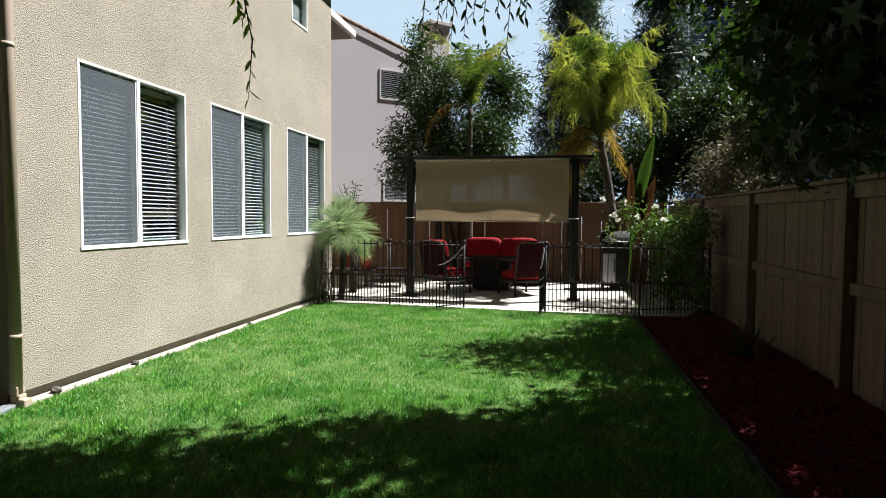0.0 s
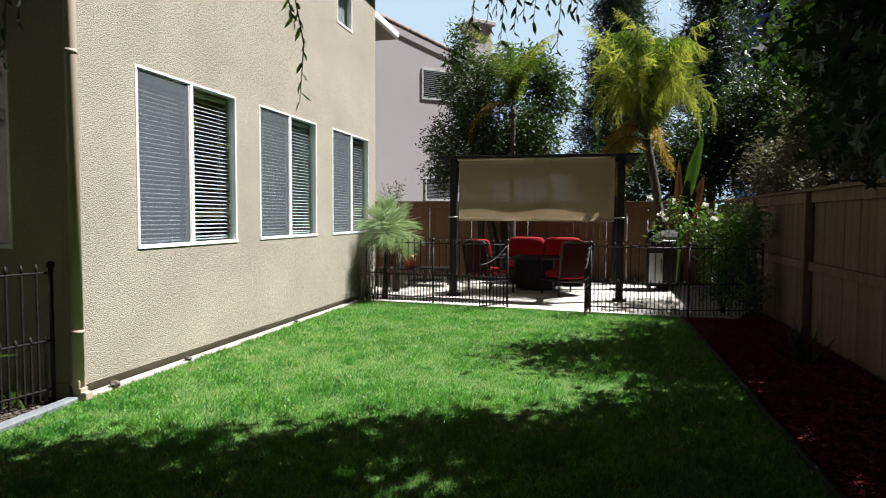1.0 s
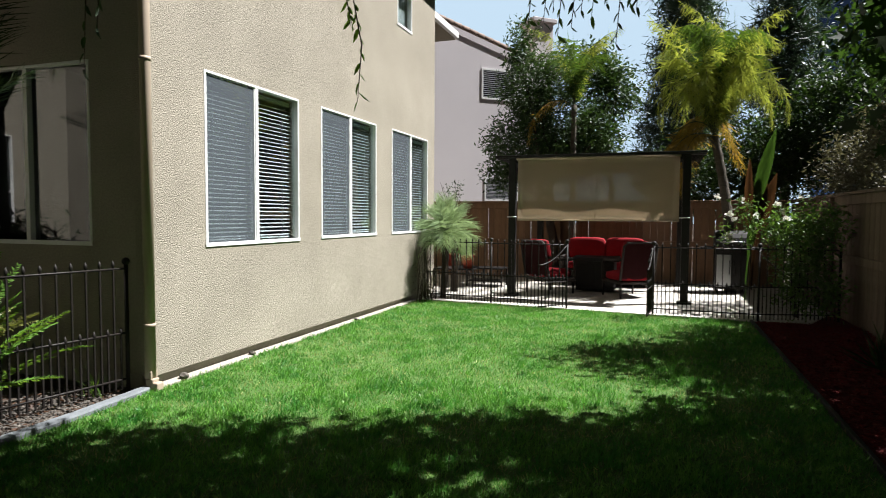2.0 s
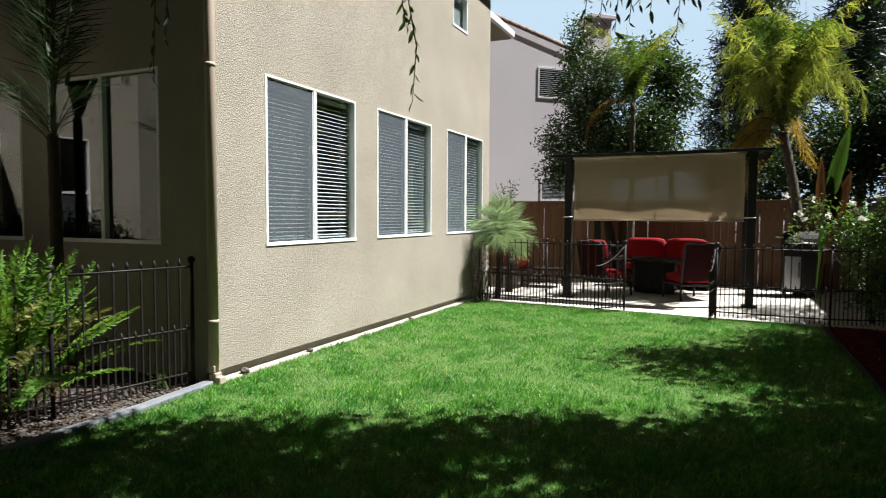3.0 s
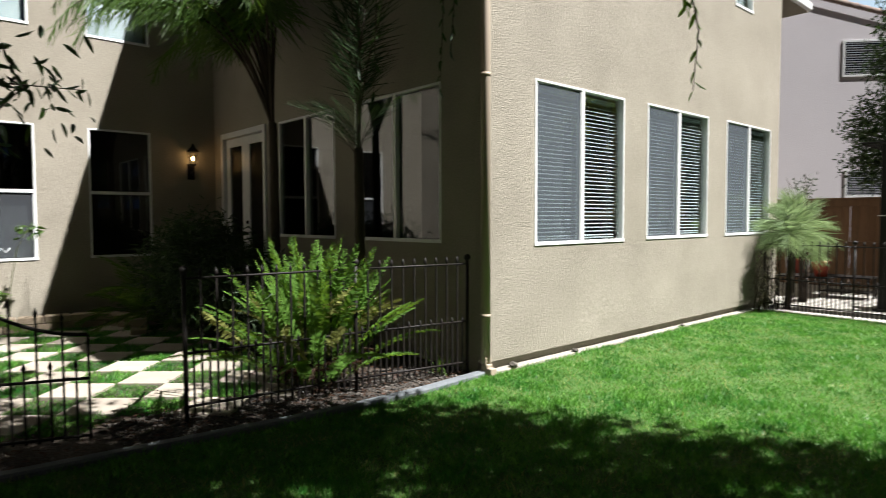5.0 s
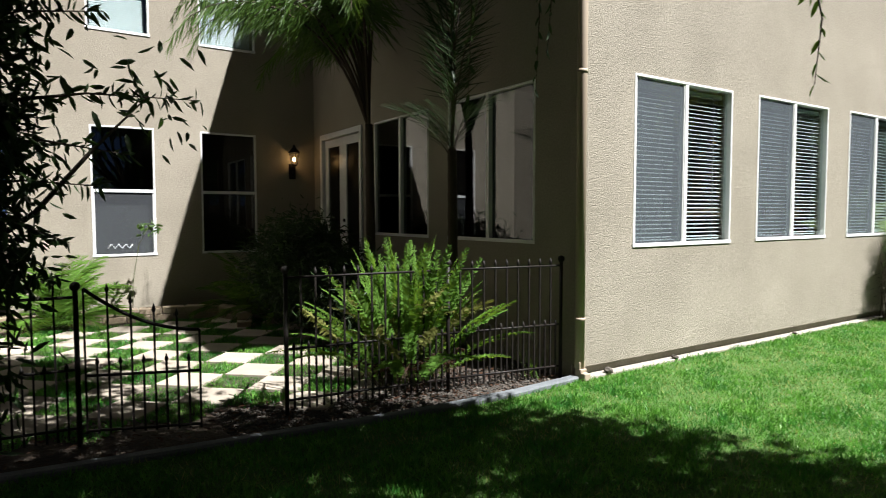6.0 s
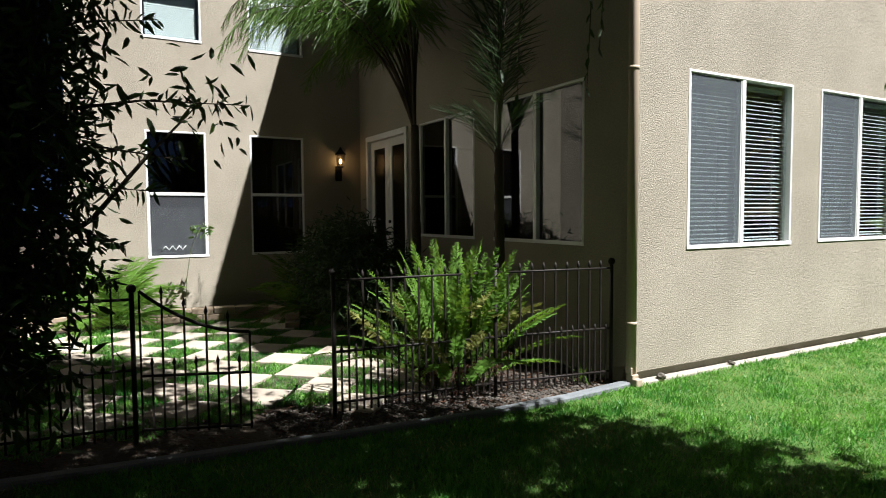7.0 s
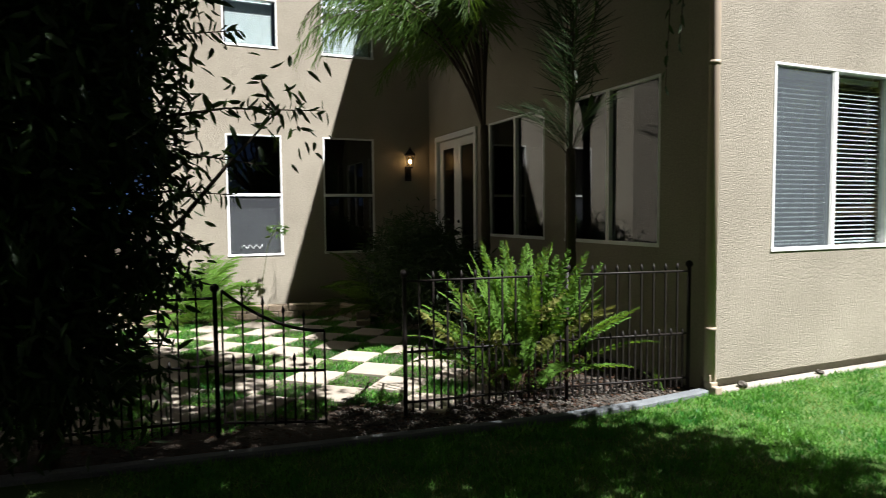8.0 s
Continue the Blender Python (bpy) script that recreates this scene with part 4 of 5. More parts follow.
# ---- palms, ferns ----
def frond(length, e0, e1, leaflet, pairs, spread=62, hang=0.55, width=0.05, rachis=0.012, bare=0.12, taper=0.5, loose=0.1, bend=1.2):
    """One feather leaf along local +x: a bending midrib with two rows of drooping leaflets, as arrays."""
    n = 14
    t = np.linspace(0, 1, n)
    el = np.radians(e0 + (e1 - e0) * t ** bend)
    step = length / (n - 1)
    x = np.concatenate([[0], np.cumsum(np.cos(el[:-1]) * step)])
    z = np.concatenate([[0], np.cumsum(np.sin(el[:-1]) * step)])
    ring = []
    for k in range(n):
        r = rachis * (1 - 0.85 * t[k])
        up = np.array((-np.sin(el[k]), 0, np.cos(el[k])))
        c = np.array((x[k], 0, z[k]))
        ring += [c + up * r, c + (0, r, 0), c - up * r, c - (0, r, 0)]
    faces = [(4 * k + j, 4 * k + (j + 1) % 4, 4 * k + 4 + (j + 1) % 4, 4 * k + 4 + j) for k in range(n - 1) for j in range(4)]
    s = np.linspace(bare, 0.99, pairs)
    cx, cz, ce = np.interp(s, t, x), np.interp(s, t, z), np.interp(s, t, el)
    at, way, size = [], [], []
    for sg in (1, -1):
        jit = RNG.normal(size=(pairs, 3)) * loose
        a = np.radians(spread) * (1 - 0.45 * s)
        w = np.stack([np.cos(ce) * np.cos(a), sg * np.sin(a), np.sin(ce) * np.cos(a) - hang * RNG.uniform(0.4, 1.2, pairs)], 1)
        at.append(np.stack([cx, np.zeros(pairs), cz], 1))
        way.append(w + jit)
        size.append(leaflet * (np.sin(np.pi * np.clip(s * 0.86 + 0.12, 0, 1)) ** taper) * RNG.uniform(0.85, 1.15, pairs))
    at, way, size = np.concatenate(at), np.concatenate(way), np.concatenate(size)
    shape = [(0, width * 0.5, 0), (0, -width * 0.5, 0), (0.5, -width * 0.5, 0.0), (0.5, width * 0.5, 0.0), (1, -0.002, -0.16), (1, 0.002, -0.16)]
    up = np.tile((0.0, 0.0, 1.0), (len(at), 1)) + RNG.normal(size=(len(at), 3)) * 0.15
    v, f = spray(shape, [(0, 1, 2, 3), (3, 2, 4, 5)], at, way, size, roll=np.cross(unit(way), up))
    return merge([(np.array(ring), np.array(faces)), (v, f)])


def frond_mesh(name, mat, stalk=STEM, **kw):
    v, f = frond(**kw)
    ob = mesh_from(name, v, f, mat)
    me = ob.data
    me.materials.append(stalk)
    for k in range(52):
        me.polygons[k].material_index = 1
    bpy.data.objects.remove(ob)
    return me


def place_frond(me, parent, at, turn, lean=0.0, size=1.0, name="frond", tilt=0.0, high=1.0):
    o = new(name, me)
    o.parent = parent
    o.matrix_local = pose(*at, tilt, -lean, turn) @ Matrix.Diagonal((size, size, size * high, 1))
    return o


def ringed_trunk(base, top, r0, r1, lean=(0, 0), rings=24):
    b, t = Vector(base), Vector(top)
    pts, rad = [], []
    for k in range(rings + 1):
        s = k / rings
        pts.append(b.lerp(t, s) + Vector((lean[0], lean[1], 0)) * math.sin(math.pi * s))
        rad.append((r0 + (r1 - r0) * s) * (1.06 if k % 2 else 0.95))
    return tube(pts, rad, 10)


# tall palm with yellowing fronds behind the gazebo
qp = thing("queen_palm", "tall palm with yellow-green drooping fronds and a grey trunk", "palm tree")
QX, QY, QZ = 1.3, 12.5, 2.9
part("trunk", ringed_trunk((QX, QY, -0.1), (QX - 0.34, QY, QZ), 0.10, 0.075, (0.10, 0)), PALM_BARK, qp)
yf = [frond_mesh("frond", L_YELLOW, length=2.7, e0=a, e1=b, leaflet=0.42, pairs=72, spread=66, hang=0.9, width=0.045, loose=0.6, bend=1.7) for a, b in ((86, -5), (76, -60), (62, -95), (46, -105))]
gf = frond_mesh("frond", L_PALM, length=2.7, e0=85, e1=-60, leaflet=0.42, pairs=72, spread=66, hang=0.9, width=0.045, loose=0.6, bend=1.7)
df = frond_mesh("frond", L_DRY, length=2.3, e0=40, e1=-100, leaflet=0.5, pairs=90, spread=55, hang=1.0, width=0.028, loose=0.4, bend=0.8)
for k in range(78):
    me = df if k in (3, 9, 14, 22) else gf if k % 5 in (1, 3) else yf[k % 4]
    place_frond(me, qp, (QX - 0.34, QY, QZ - 0.05 + 0.1 * (k % 4)), k * 137.5 + 20, RNG.uniform(-6, 6), RNG.uniform(0.44, 0.64), tilt=RNG.uniform(-25, 25), high=1.9)
for k in range(5):
    place_frond(df, qp, (QX - 0.34, QY, QZ - 0.1), 165 + k * 17, -12, RNG.uniform(0.7, 0.85), high=1.2)

# courtyard palms against the shaded wall
cf = [frond_mesh("frond", L_PALM, BARK, length=2.8, e0=a, e1=b, leaflet=0.42, pairs=80, spread=62, hang=1.5, width=0.030, bare=0.42, rachis=0.017, loose=0.3, bend=c) for a, b, c in ((84, 15, 1.5), (77, -60, 1.6), (70, -85, 1.6))]
# second palm: its deep shade is put into the dark leaf colour
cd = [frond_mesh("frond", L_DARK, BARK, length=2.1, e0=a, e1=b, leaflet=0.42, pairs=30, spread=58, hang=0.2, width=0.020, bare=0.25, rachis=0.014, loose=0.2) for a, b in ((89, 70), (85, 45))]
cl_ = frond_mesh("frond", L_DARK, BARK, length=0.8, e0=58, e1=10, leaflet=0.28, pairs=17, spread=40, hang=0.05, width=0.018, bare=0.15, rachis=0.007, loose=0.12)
cp = thing("courtyard_palm", "slender courtyard palm with feathery green crown", "palm tree", "courtyard palms")
CX, CY, CZ = -6.36, 3.08, 2.36
part("trunk", ringed_trunk((CX, CY, -0.1), (CX, CY, CZ + 0.05), 0.062, 0.046, (0.02, 0.0)), BARK, cp)
for k, (turn, kind_) in enumerate(((176, 0), (192, 1), (205, 2), (222, 1), (238, 0), (252, 2), (268, 1), (288, 0), (306, 1), (330, 2), (352, 0), (150, 0), (212, 0), (184, 2), (232, 2), (198, 0), (245, 1), (262, 0), (276, 2), (318, 0), (169, 1))):
    place_frond(cf[kind_], cp, (CX, CY, CZ), turn, RNG.uniform(-3, 5), RNG.uniform(0.92, 1.12))
cp = thing("courtyard_palm", "slender courtyard palm in deep shade", "palm tree", "courtyard palms")
CX, CY, CZ = -4.78, 3.14, 1.95
part("trunk", ringed_trunk((CX, CY, -0.1), (CX, CY, CZ + 0.05), 0.055, 0.042, (0.01, 0.0)), BARK, cp)
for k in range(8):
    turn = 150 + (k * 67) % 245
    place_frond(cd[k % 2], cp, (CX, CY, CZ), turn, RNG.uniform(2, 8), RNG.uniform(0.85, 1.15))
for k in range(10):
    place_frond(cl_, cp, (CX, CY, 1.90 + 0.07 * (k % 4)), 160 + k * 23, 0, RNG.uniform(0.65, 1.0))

# bushy pale palm at the far house corner
bp_ = thing("pygmy_palm", "small bushy palm with pale fine leaves beside the wall", "palm tree")
part("trunk", ringed_trunk((-3.36, 9.64, -0.1), (-3.30, 9.62, 1.12), 0.05, 0.065, (0.02, 0), 14), BARK, bp_)
pf = [frond_mesh("frond", L_FAN, length=0.62, e0=a, e1=b, leaflet=0.30, pairs=24, spread=46, hang=0.10, width=0.026, rachis=0.005, loose=0.2) for a, b in ((88, 66), (70, 20), (45, -25), (15, -60), (-8, -75))]
for k in range(96):
    place_frond(pf[k % 5], bp_, (-3.30, 9.62, 1.05 + 0.03 * (k % 3)), k * 137.5, 0, RNG.uniform(0.75, 1.05))

# sword fern
fern = thing("sword_fern", "large bright green sword fern behind the iron fence", "fern")
ff = [frond_mesh("frond", L_FERN, length=1.0, e0=a, e1=b, leaflet=0.056, pairs=46, spread=84, hang=0.05, width=0.30, rachis=0.004, bare=c, taper=0.4, loose=0.14) for a, b, c in ((89, 74, 0.3), (86, 60, 0.28), (80, 44, 0.25), (70, 22, 0.2), (54, -10, 0.15))]
fo = [frond_mesh("frond", L_OLIVE, BARK, length=1.0, e0=a, e1=b, leaflet=0.06, pairs=36, spread=80, hang=0.3, width=0.27, rachis=0.004, bare=0.45, taper=0.4, loose=0.3) for a, b in ((88, 30), (84, 5))]
# added rust fronds: brown stalks, and the core's shade put into dark leaves
fb = frond_mesh("frond", L_RUST, BARK, length=0.8, e0=70, e1=-60, leaflet=0.05, pairs=26, spread=60, hang=0.9, width=0.25, rachis=0.005, bare=0.2, loose=0.4)
for k in range(118):
    q = (k / 118) ** 1.5
    place_frond(ff[int(q * 4.99)], fern, (-4.36 + 0.16 * math.cos(k * 2.4) * (0.3 + q), 2.40 + 0.18 * math.sin(k * 2.4) * (0.3 + q), -0.02), 137.5 * k, 0, RNG.uniform(0.85, 1.22) * (1.08 - 0.2 * q), tilt=RNG.uniform(-30, 30))
for k in range(30):
    place_frond(fo[k % 2], fern, (-4.36 + RNG.uniform(-0.2, 0.2), 2.40 + RNG.uniform(-0.24, 0.24), -0.02), 137.5 * k, 0, RNG.uniform(0.9, 1.08), tilt=RNG.uniform(-40, 40))
for k in range(80):
    place_frond(fb, fern, (-4.36 + RNG.uniform(-0.15, 0.15), 2.40 + RNG.uniform(-0.18, 0.18), 0.02), 137.5 * k, 0, RNG.uniform(0.5, 0.85))

# spiky low palms and dark shrub at the back of the courtyard
sp = [frond_mesh("frond", L_PALM, length=0.9, e0=a, e1=b, leaflet=0.2, pairs=34, spread=45, hang=0.25, width=0.05, rachis=0.006) for a, b in ((80, 20), (60, -15), (35, -40))]
# lighter copy for the planter clump: sunlight put into the leaf colour
sl = [frond_mesh("frond", L_FERN, length=0.9, e0=a, e1=b, leaflet=0.24, pairs=34, spread=45, hang=0.25, width=0.05, rachis=0.006) for a, b in ((80, 20), (60, -15), (35, -40))]
for x, y, s, n, lab in ((-8.85, 0.10, 1.15, 40, "sunlit bright green palm clump in the planter"), (-8.75, 2.45, 1.15, 34, "shaded spiky palm clump by the window"), (-7.9, 2.6, 1.2, 34, "shaded spiky palm clump by the door")):
    cl = thing("palm_clump", lab, "palm clump", "low palm clumps")
    for k in range(n):
        place_frond(sl[k % 3] if n == 40 else sp[k % 3], cl, (x + RNG.uniform(-0.1, 0.1), y + RNG.uniform(-0.1, 0.1), 0.0), k * 137.5, 0, s * RNG.uniform(0.7, 1.1))


# ---- trees and shrubs ----
def leafy(name, label, category, base, fork, blobs, clumps, leaves, clump_r, size, mat, shape=LEAF, bark=BARK, r0=0.1, droop=0.3, shell=0.5, group=""):
    t = thing(name, label, category, group)
    limbs(base, fork, [b[:3] for b in blobs], r0, bark, t)
    v, f = crown(blobs, clumps, leaves, clump_r, size, shape, droop, shell)
    mesh_from("crown", v, f, mat, t)
    return t


def twig_on(tree, pts, mat, n=16, size=0.09, shape=OVAL, hang=0.8, r=0.004):
    """A thin hanging twig with alternate leaves."""
    part("twig", tube(pts, [r * 2.5] + [r] * (len(pts) - 2) + [r * 0.4], 5), BARK, tree)
    p = np.array(pts, float)
    s = np.linspace(0.08, 1, n) * (len(p) - 1)
    at = np.stack([np.interp(s, np.arange(len(p)), p[:, k]) for k in range(3)], 1)
    tan = unit(p[-1:] - p[:1])
    side = unit(np.cross(tan, (0.3, 0.9, 0.1)))
    way = tan * 0.5 + side * np.where(np.arange(n) % 2, 1, -1)[:, None] * 0.8 + RNG.normal(size=(n, 3)) * 0.3 + np.array((0, 0, -hang))
    v, f = spray(shape[0], shape[1], at, way, size * RNG.uniform(0.7, 1.15, n))
    mesh_from("leaves", v, f, mat, tree)


leafy("ficus_tree", "dark glossy evergreen tree rising behind the gazebo", "tree", (-2.05, 13.15, 0), (-2.2, 13.2, 2.0),
      [(-2.9, 13.85, 3.0, 0.85, 0.8, 0.9), (-2.2, 13.85, 3.4, 0.9, 0.8, 1.0), (-2.75, 13.85, 4.3, 0.7, 0.7, 0.9), (-1.9, 13.85, 2.6, 0.7, 0.6, 0.5), (-3.0, 13.85, 5.3, 0.28, 0.3, 0.7), (-3.35, 13.8, 2.4, 0.4, 0.4, 0.5), (-1.3, 13.9, 3.1, 0.55, 0.5, 0.8)],
      1250, 22, 0.22, 0.086, L_FICUS, shell=0.35)
leafy("tall_shrub", "green mixed trees beyond the patio fence", "tree", (-1.0, 14.6, 0), (-1.0, 14.6, 2.0),
      [(-1.5, 14.6, 4.7, 0.6, 0.5, 0.6), (-0.9, 14.6, 4.2, 0.4, 0.5, 0.6), (-1.5, 14.6, 3.3, 0.5, 0.5, 0.7)], 380, 16, 0.24, 0.11, L_FICUS, group="trees beyond the fence")
gp = thing("queen_palm", "green palm with drooping fronds behind the gazebo", "palm tree")
part("trunk", ringed_trunk((-1.72, 13.32, -0.1), (-1.72, 13.32, 3.75), 0.07, 0.055), PALM_BARK, gp)
for k in range(18):
    place_frond(df if k == 4 else yf[k % 4] if k % 4 == 0 else gf, gp, (-1.72, 13.32, 3.7), k * 137.5, RNG.uniform(-8, 4), RNG.uniform(0.52, 0.72), high=1.2)


def pine(x, y, h, r, label):
    t = thing("pine_tree", label, "tree", "pine trees")
    part("trunk", tube([(x, y, -0.1), (x + 0.1, y, h * 0.5), (x, y, h)], [0.2, 0.13, 0.03], 8), BARK, t)
    n = 420
    s = np.sort(RNG.random(n)) * 0.72 + 0.28
    a = RNG.random(n) * 2 * np.pi
    rad = r * (1 - s * 0.75) * RNG.uniform(0.25, 1.1, n)
    c = np.stack([x + rad * np.cos(a), y + rad * np.sin(a), h * s - 0.2 * rad], 1)
    at = np.repeat(c, 60, 0) + RNG.normal(size=(n * 60, 3)) * (0.26, 0.26, 0.13)
    way = RNG.normal(size=at.shape) + (0, 0, 0.35)
    v, f = spray([(0, 0.07, 0), (0, -0.07, 0), (1, -0.03, 0), (1, 0.03, 0)], [(0, 1, 2, 3)], at, way, RNG.uniform(0.15, 0.32, len(at)))
    mesh_from("crown", v, f, L_PINE, t)
    bm = bmesh.new()
    for k in range(0, n, 4):
        tube([(x, y, c[k][2] - 0.1), tuple(c[k])], [0.03, 0.008], 4, bm)
    part("branches", bm, BARK, t)


pine(0.75, 22.0, 9.8, 1.9, "tall blue-green pine far behind the fence")
pine(4.2, 25.0, 11.5, 2.6, "tall blue-green pine far behind the fence")
pine(7.5, 22.0, 10.5, 2.8, "tall blue-green pine far behind the fence")

# first and last blob are added for their shade on lawn and patio
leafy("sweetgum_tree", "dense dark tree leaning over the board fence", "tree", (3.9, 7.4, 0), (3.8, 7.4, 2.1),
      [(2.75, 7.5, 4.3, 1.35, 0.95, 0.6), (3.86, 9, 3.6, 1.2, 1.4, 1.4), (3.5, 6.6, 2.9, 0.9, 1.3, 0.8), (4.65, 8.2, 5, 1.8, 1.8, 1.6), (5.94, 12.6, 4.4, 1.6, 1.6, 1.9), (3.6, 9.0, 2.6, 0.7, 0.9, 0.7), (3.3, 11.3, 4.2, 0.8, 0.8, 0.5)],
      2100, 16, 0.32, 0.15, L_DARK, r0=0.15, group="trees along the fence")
# high blobs, out of view, are placed by the shade they must cast
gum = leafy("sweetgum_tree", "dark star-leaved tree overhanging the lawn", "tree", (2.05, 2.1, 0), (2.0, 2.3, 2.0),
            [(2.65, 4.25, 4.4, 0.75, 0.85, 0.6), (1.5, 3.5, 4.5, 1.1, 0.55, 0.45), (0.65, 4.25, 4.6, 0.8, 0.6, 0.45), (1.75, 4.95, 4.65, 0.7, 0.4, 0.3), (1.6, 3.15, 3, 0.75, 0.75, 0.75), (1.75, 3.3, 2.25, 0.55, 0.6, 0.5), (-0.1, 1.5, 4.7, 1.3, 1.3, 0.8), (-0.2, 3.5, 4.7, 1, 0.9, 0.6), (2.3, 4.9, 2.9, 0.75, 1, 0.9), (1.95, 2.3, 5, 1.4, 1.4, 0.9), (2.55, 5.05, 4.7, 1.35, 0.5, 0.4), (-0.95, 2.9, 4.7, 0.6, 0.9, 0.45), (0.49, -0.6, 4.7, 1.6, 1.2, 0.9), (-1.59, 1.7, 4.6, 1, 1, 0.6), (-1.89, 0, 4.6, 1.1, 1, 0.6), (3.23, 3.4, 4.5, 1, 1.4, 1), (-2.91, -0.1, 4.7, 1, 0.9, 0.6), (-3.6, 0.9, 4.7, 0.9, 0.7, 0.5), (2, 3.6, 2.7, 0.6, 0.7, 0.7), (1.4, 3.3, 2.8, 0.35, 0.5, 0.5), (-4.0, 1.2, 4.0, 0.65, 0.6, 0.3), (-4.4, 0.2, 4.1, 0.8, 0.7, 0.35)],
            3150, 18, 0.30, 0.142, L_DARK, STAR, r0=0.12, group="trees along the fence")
leafy("hedge_shrub", "tangled dusty shrub showing above the board fence", "shrub", (3.6, 10.6, 0), (3.6, 10.6, 1.2),
      [(3.3, 10.2, 1.6, 0.55, 0.9, 0.5), (3.7, 13.2, 2.2, 0.9, 1.0, 0.9), (3.3, 11.4, 1.7, 0.6, 0.8, 0.5), (3.3, 8.8, 2.5, 0.5, 0.8, 0.7), (3.7, 11.6, 2.8, 0.6, 0.7, 0.6)], 900, 18, 0.26, 0.085, L_DULL, group="shrubs beyond the fence")
leafy("hedge_shrub", "dark green shrub showing above the board fence", "shrub", (3.4, 4.6, 0), (3.4, 4.6, 1.2),
      [(3.3, 5.0, 2.1, 0.6, 1.4, 0.7), (3.8, 7.6, 1.7, 0.5, 1.2, 0.4), (3.2, 2.4, 2.4, 0.6, 1.2, 0.8), (4.6, 6.0, 3.2, 0.9, 2.6, 1.3)], 900, 18, 0.28, 0.11, L_DARK, group="shrubs beyond the fence")
leafy("hedge_shrub", "dark green hedge beyond the patio fence", "shrub", (1.0, 15.2, 0), (1.0, 15.2, 1.2),
      [(0.6, 15.0, 2.2, 1.0, 0.6, 0.8), (2.2, 15.0, 2.6, 1.0, 0.6, 1.0), (3.6, 14.8, 3.2, 1.1, 0.8, 1.5)], 1200, 18, 0.28, 0.11, L_DARK, group="shrubs beyond the fence")

# twigs that hang from the overhanging limbs
over = part("limb", tube([(2.0, 2.2, 2.3), (1.1, 2.6, 3.3), (0.0, 2.95, 3.25), (-0.9, 3.05, 3.05), (-1.55, 3.0, 2.8), (-1.75, 2.95, 2.62)], [0.05, 0.04, 0.03, 0.022, 0.012, 0.005], 6), BARK, gum)
# brighter fern leaf colour replaces the sun that the crown keeps off these twigs
twig_on(gum, [(-1.52, 3.0, 2.82), (-1.55, 3.0, 2.55), (-1.50, 3.0, 2.3), (-1.525, 3.0, 2.0)], L_FERN, 17, 0.075)
twig_on(gum, [(-1.57, 3.02, 2.8), (-1.60, 3.02, 2.55), (-1.56, 3.0, 2.42)], L_FERN, 10, 0.075)
for k in range(11):
    x = -0.56 + 0.052 * k + RNG.uniform(-0.03, 0.03)
    z = 2.46 - RNG.uniform(0.05, 0.30)
    twig_on(gum, [(x, 3.0, 3.15), (x + 0.02, 3.0, 2.75), (x - 0.02, 2.98, z)], L_DARK if k % 3 else L_ROSE, 22, 0.062)
for x, y, z in ((-2.75, 2.35, 2.12), (-2.6, 2.3, 2.3), (-3.0, 2.05, 2.1), (-3.1, 2.0, 2.25)):
    twig_on(gum, [(x + 0.02, y, 3.0), (x + 0.03, y, 2.6), (x, y, z)], L_DARK, 12, 0.085)
part("limb", tube([(-0.9, 3.05, 3.05), (-1.9, 2.7, 3.15), (-2.7, 2.35, 3.05), (-3.15, 2.0, 2.98)], [0.02, 0.018, 0.012, 0.005], 6), BARK, gum)
for x, y, z in ((0.85, 2.7, 1.66), (0.93, 2.75, 1.72), (1.05, 2.8, 1.64), (1.2, 3.0, 1.85), (1.35, 3.1, 1.8)):
    twig_on(gum, [(x + 0.25, y + 0.1, 2.3), (x + 0.1, y + 0.05, (z + 2.3) / 2), (x, y, z)], L_DARK, 7, 0.095, STAR)

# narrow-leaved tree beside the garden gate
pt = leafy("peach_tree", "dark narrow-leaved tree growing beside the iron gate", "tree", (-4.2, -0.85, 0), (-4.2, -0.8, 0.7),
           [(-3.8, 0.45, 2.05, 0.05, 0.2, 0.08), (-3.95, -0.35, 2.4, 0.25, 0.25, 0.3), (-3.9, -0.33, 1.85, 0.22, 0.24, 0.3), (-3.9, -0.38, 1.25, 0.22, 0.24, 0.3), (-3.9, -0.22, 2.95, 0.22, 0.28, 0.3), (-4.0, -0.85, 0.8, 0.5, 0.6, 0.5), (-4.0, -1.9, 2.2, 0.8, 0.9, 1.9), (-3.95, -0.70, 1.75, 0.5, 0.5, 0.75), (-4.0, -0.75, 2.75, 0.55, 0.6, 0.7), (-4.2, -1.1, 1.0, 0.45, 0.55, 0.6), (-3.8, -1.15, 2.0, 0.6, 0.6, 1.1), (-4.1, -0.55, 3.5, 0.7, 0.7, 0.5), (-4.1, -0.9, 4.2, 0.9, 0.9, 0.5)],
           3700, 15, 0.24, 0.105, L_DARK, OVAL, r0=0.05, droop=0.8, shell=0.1)
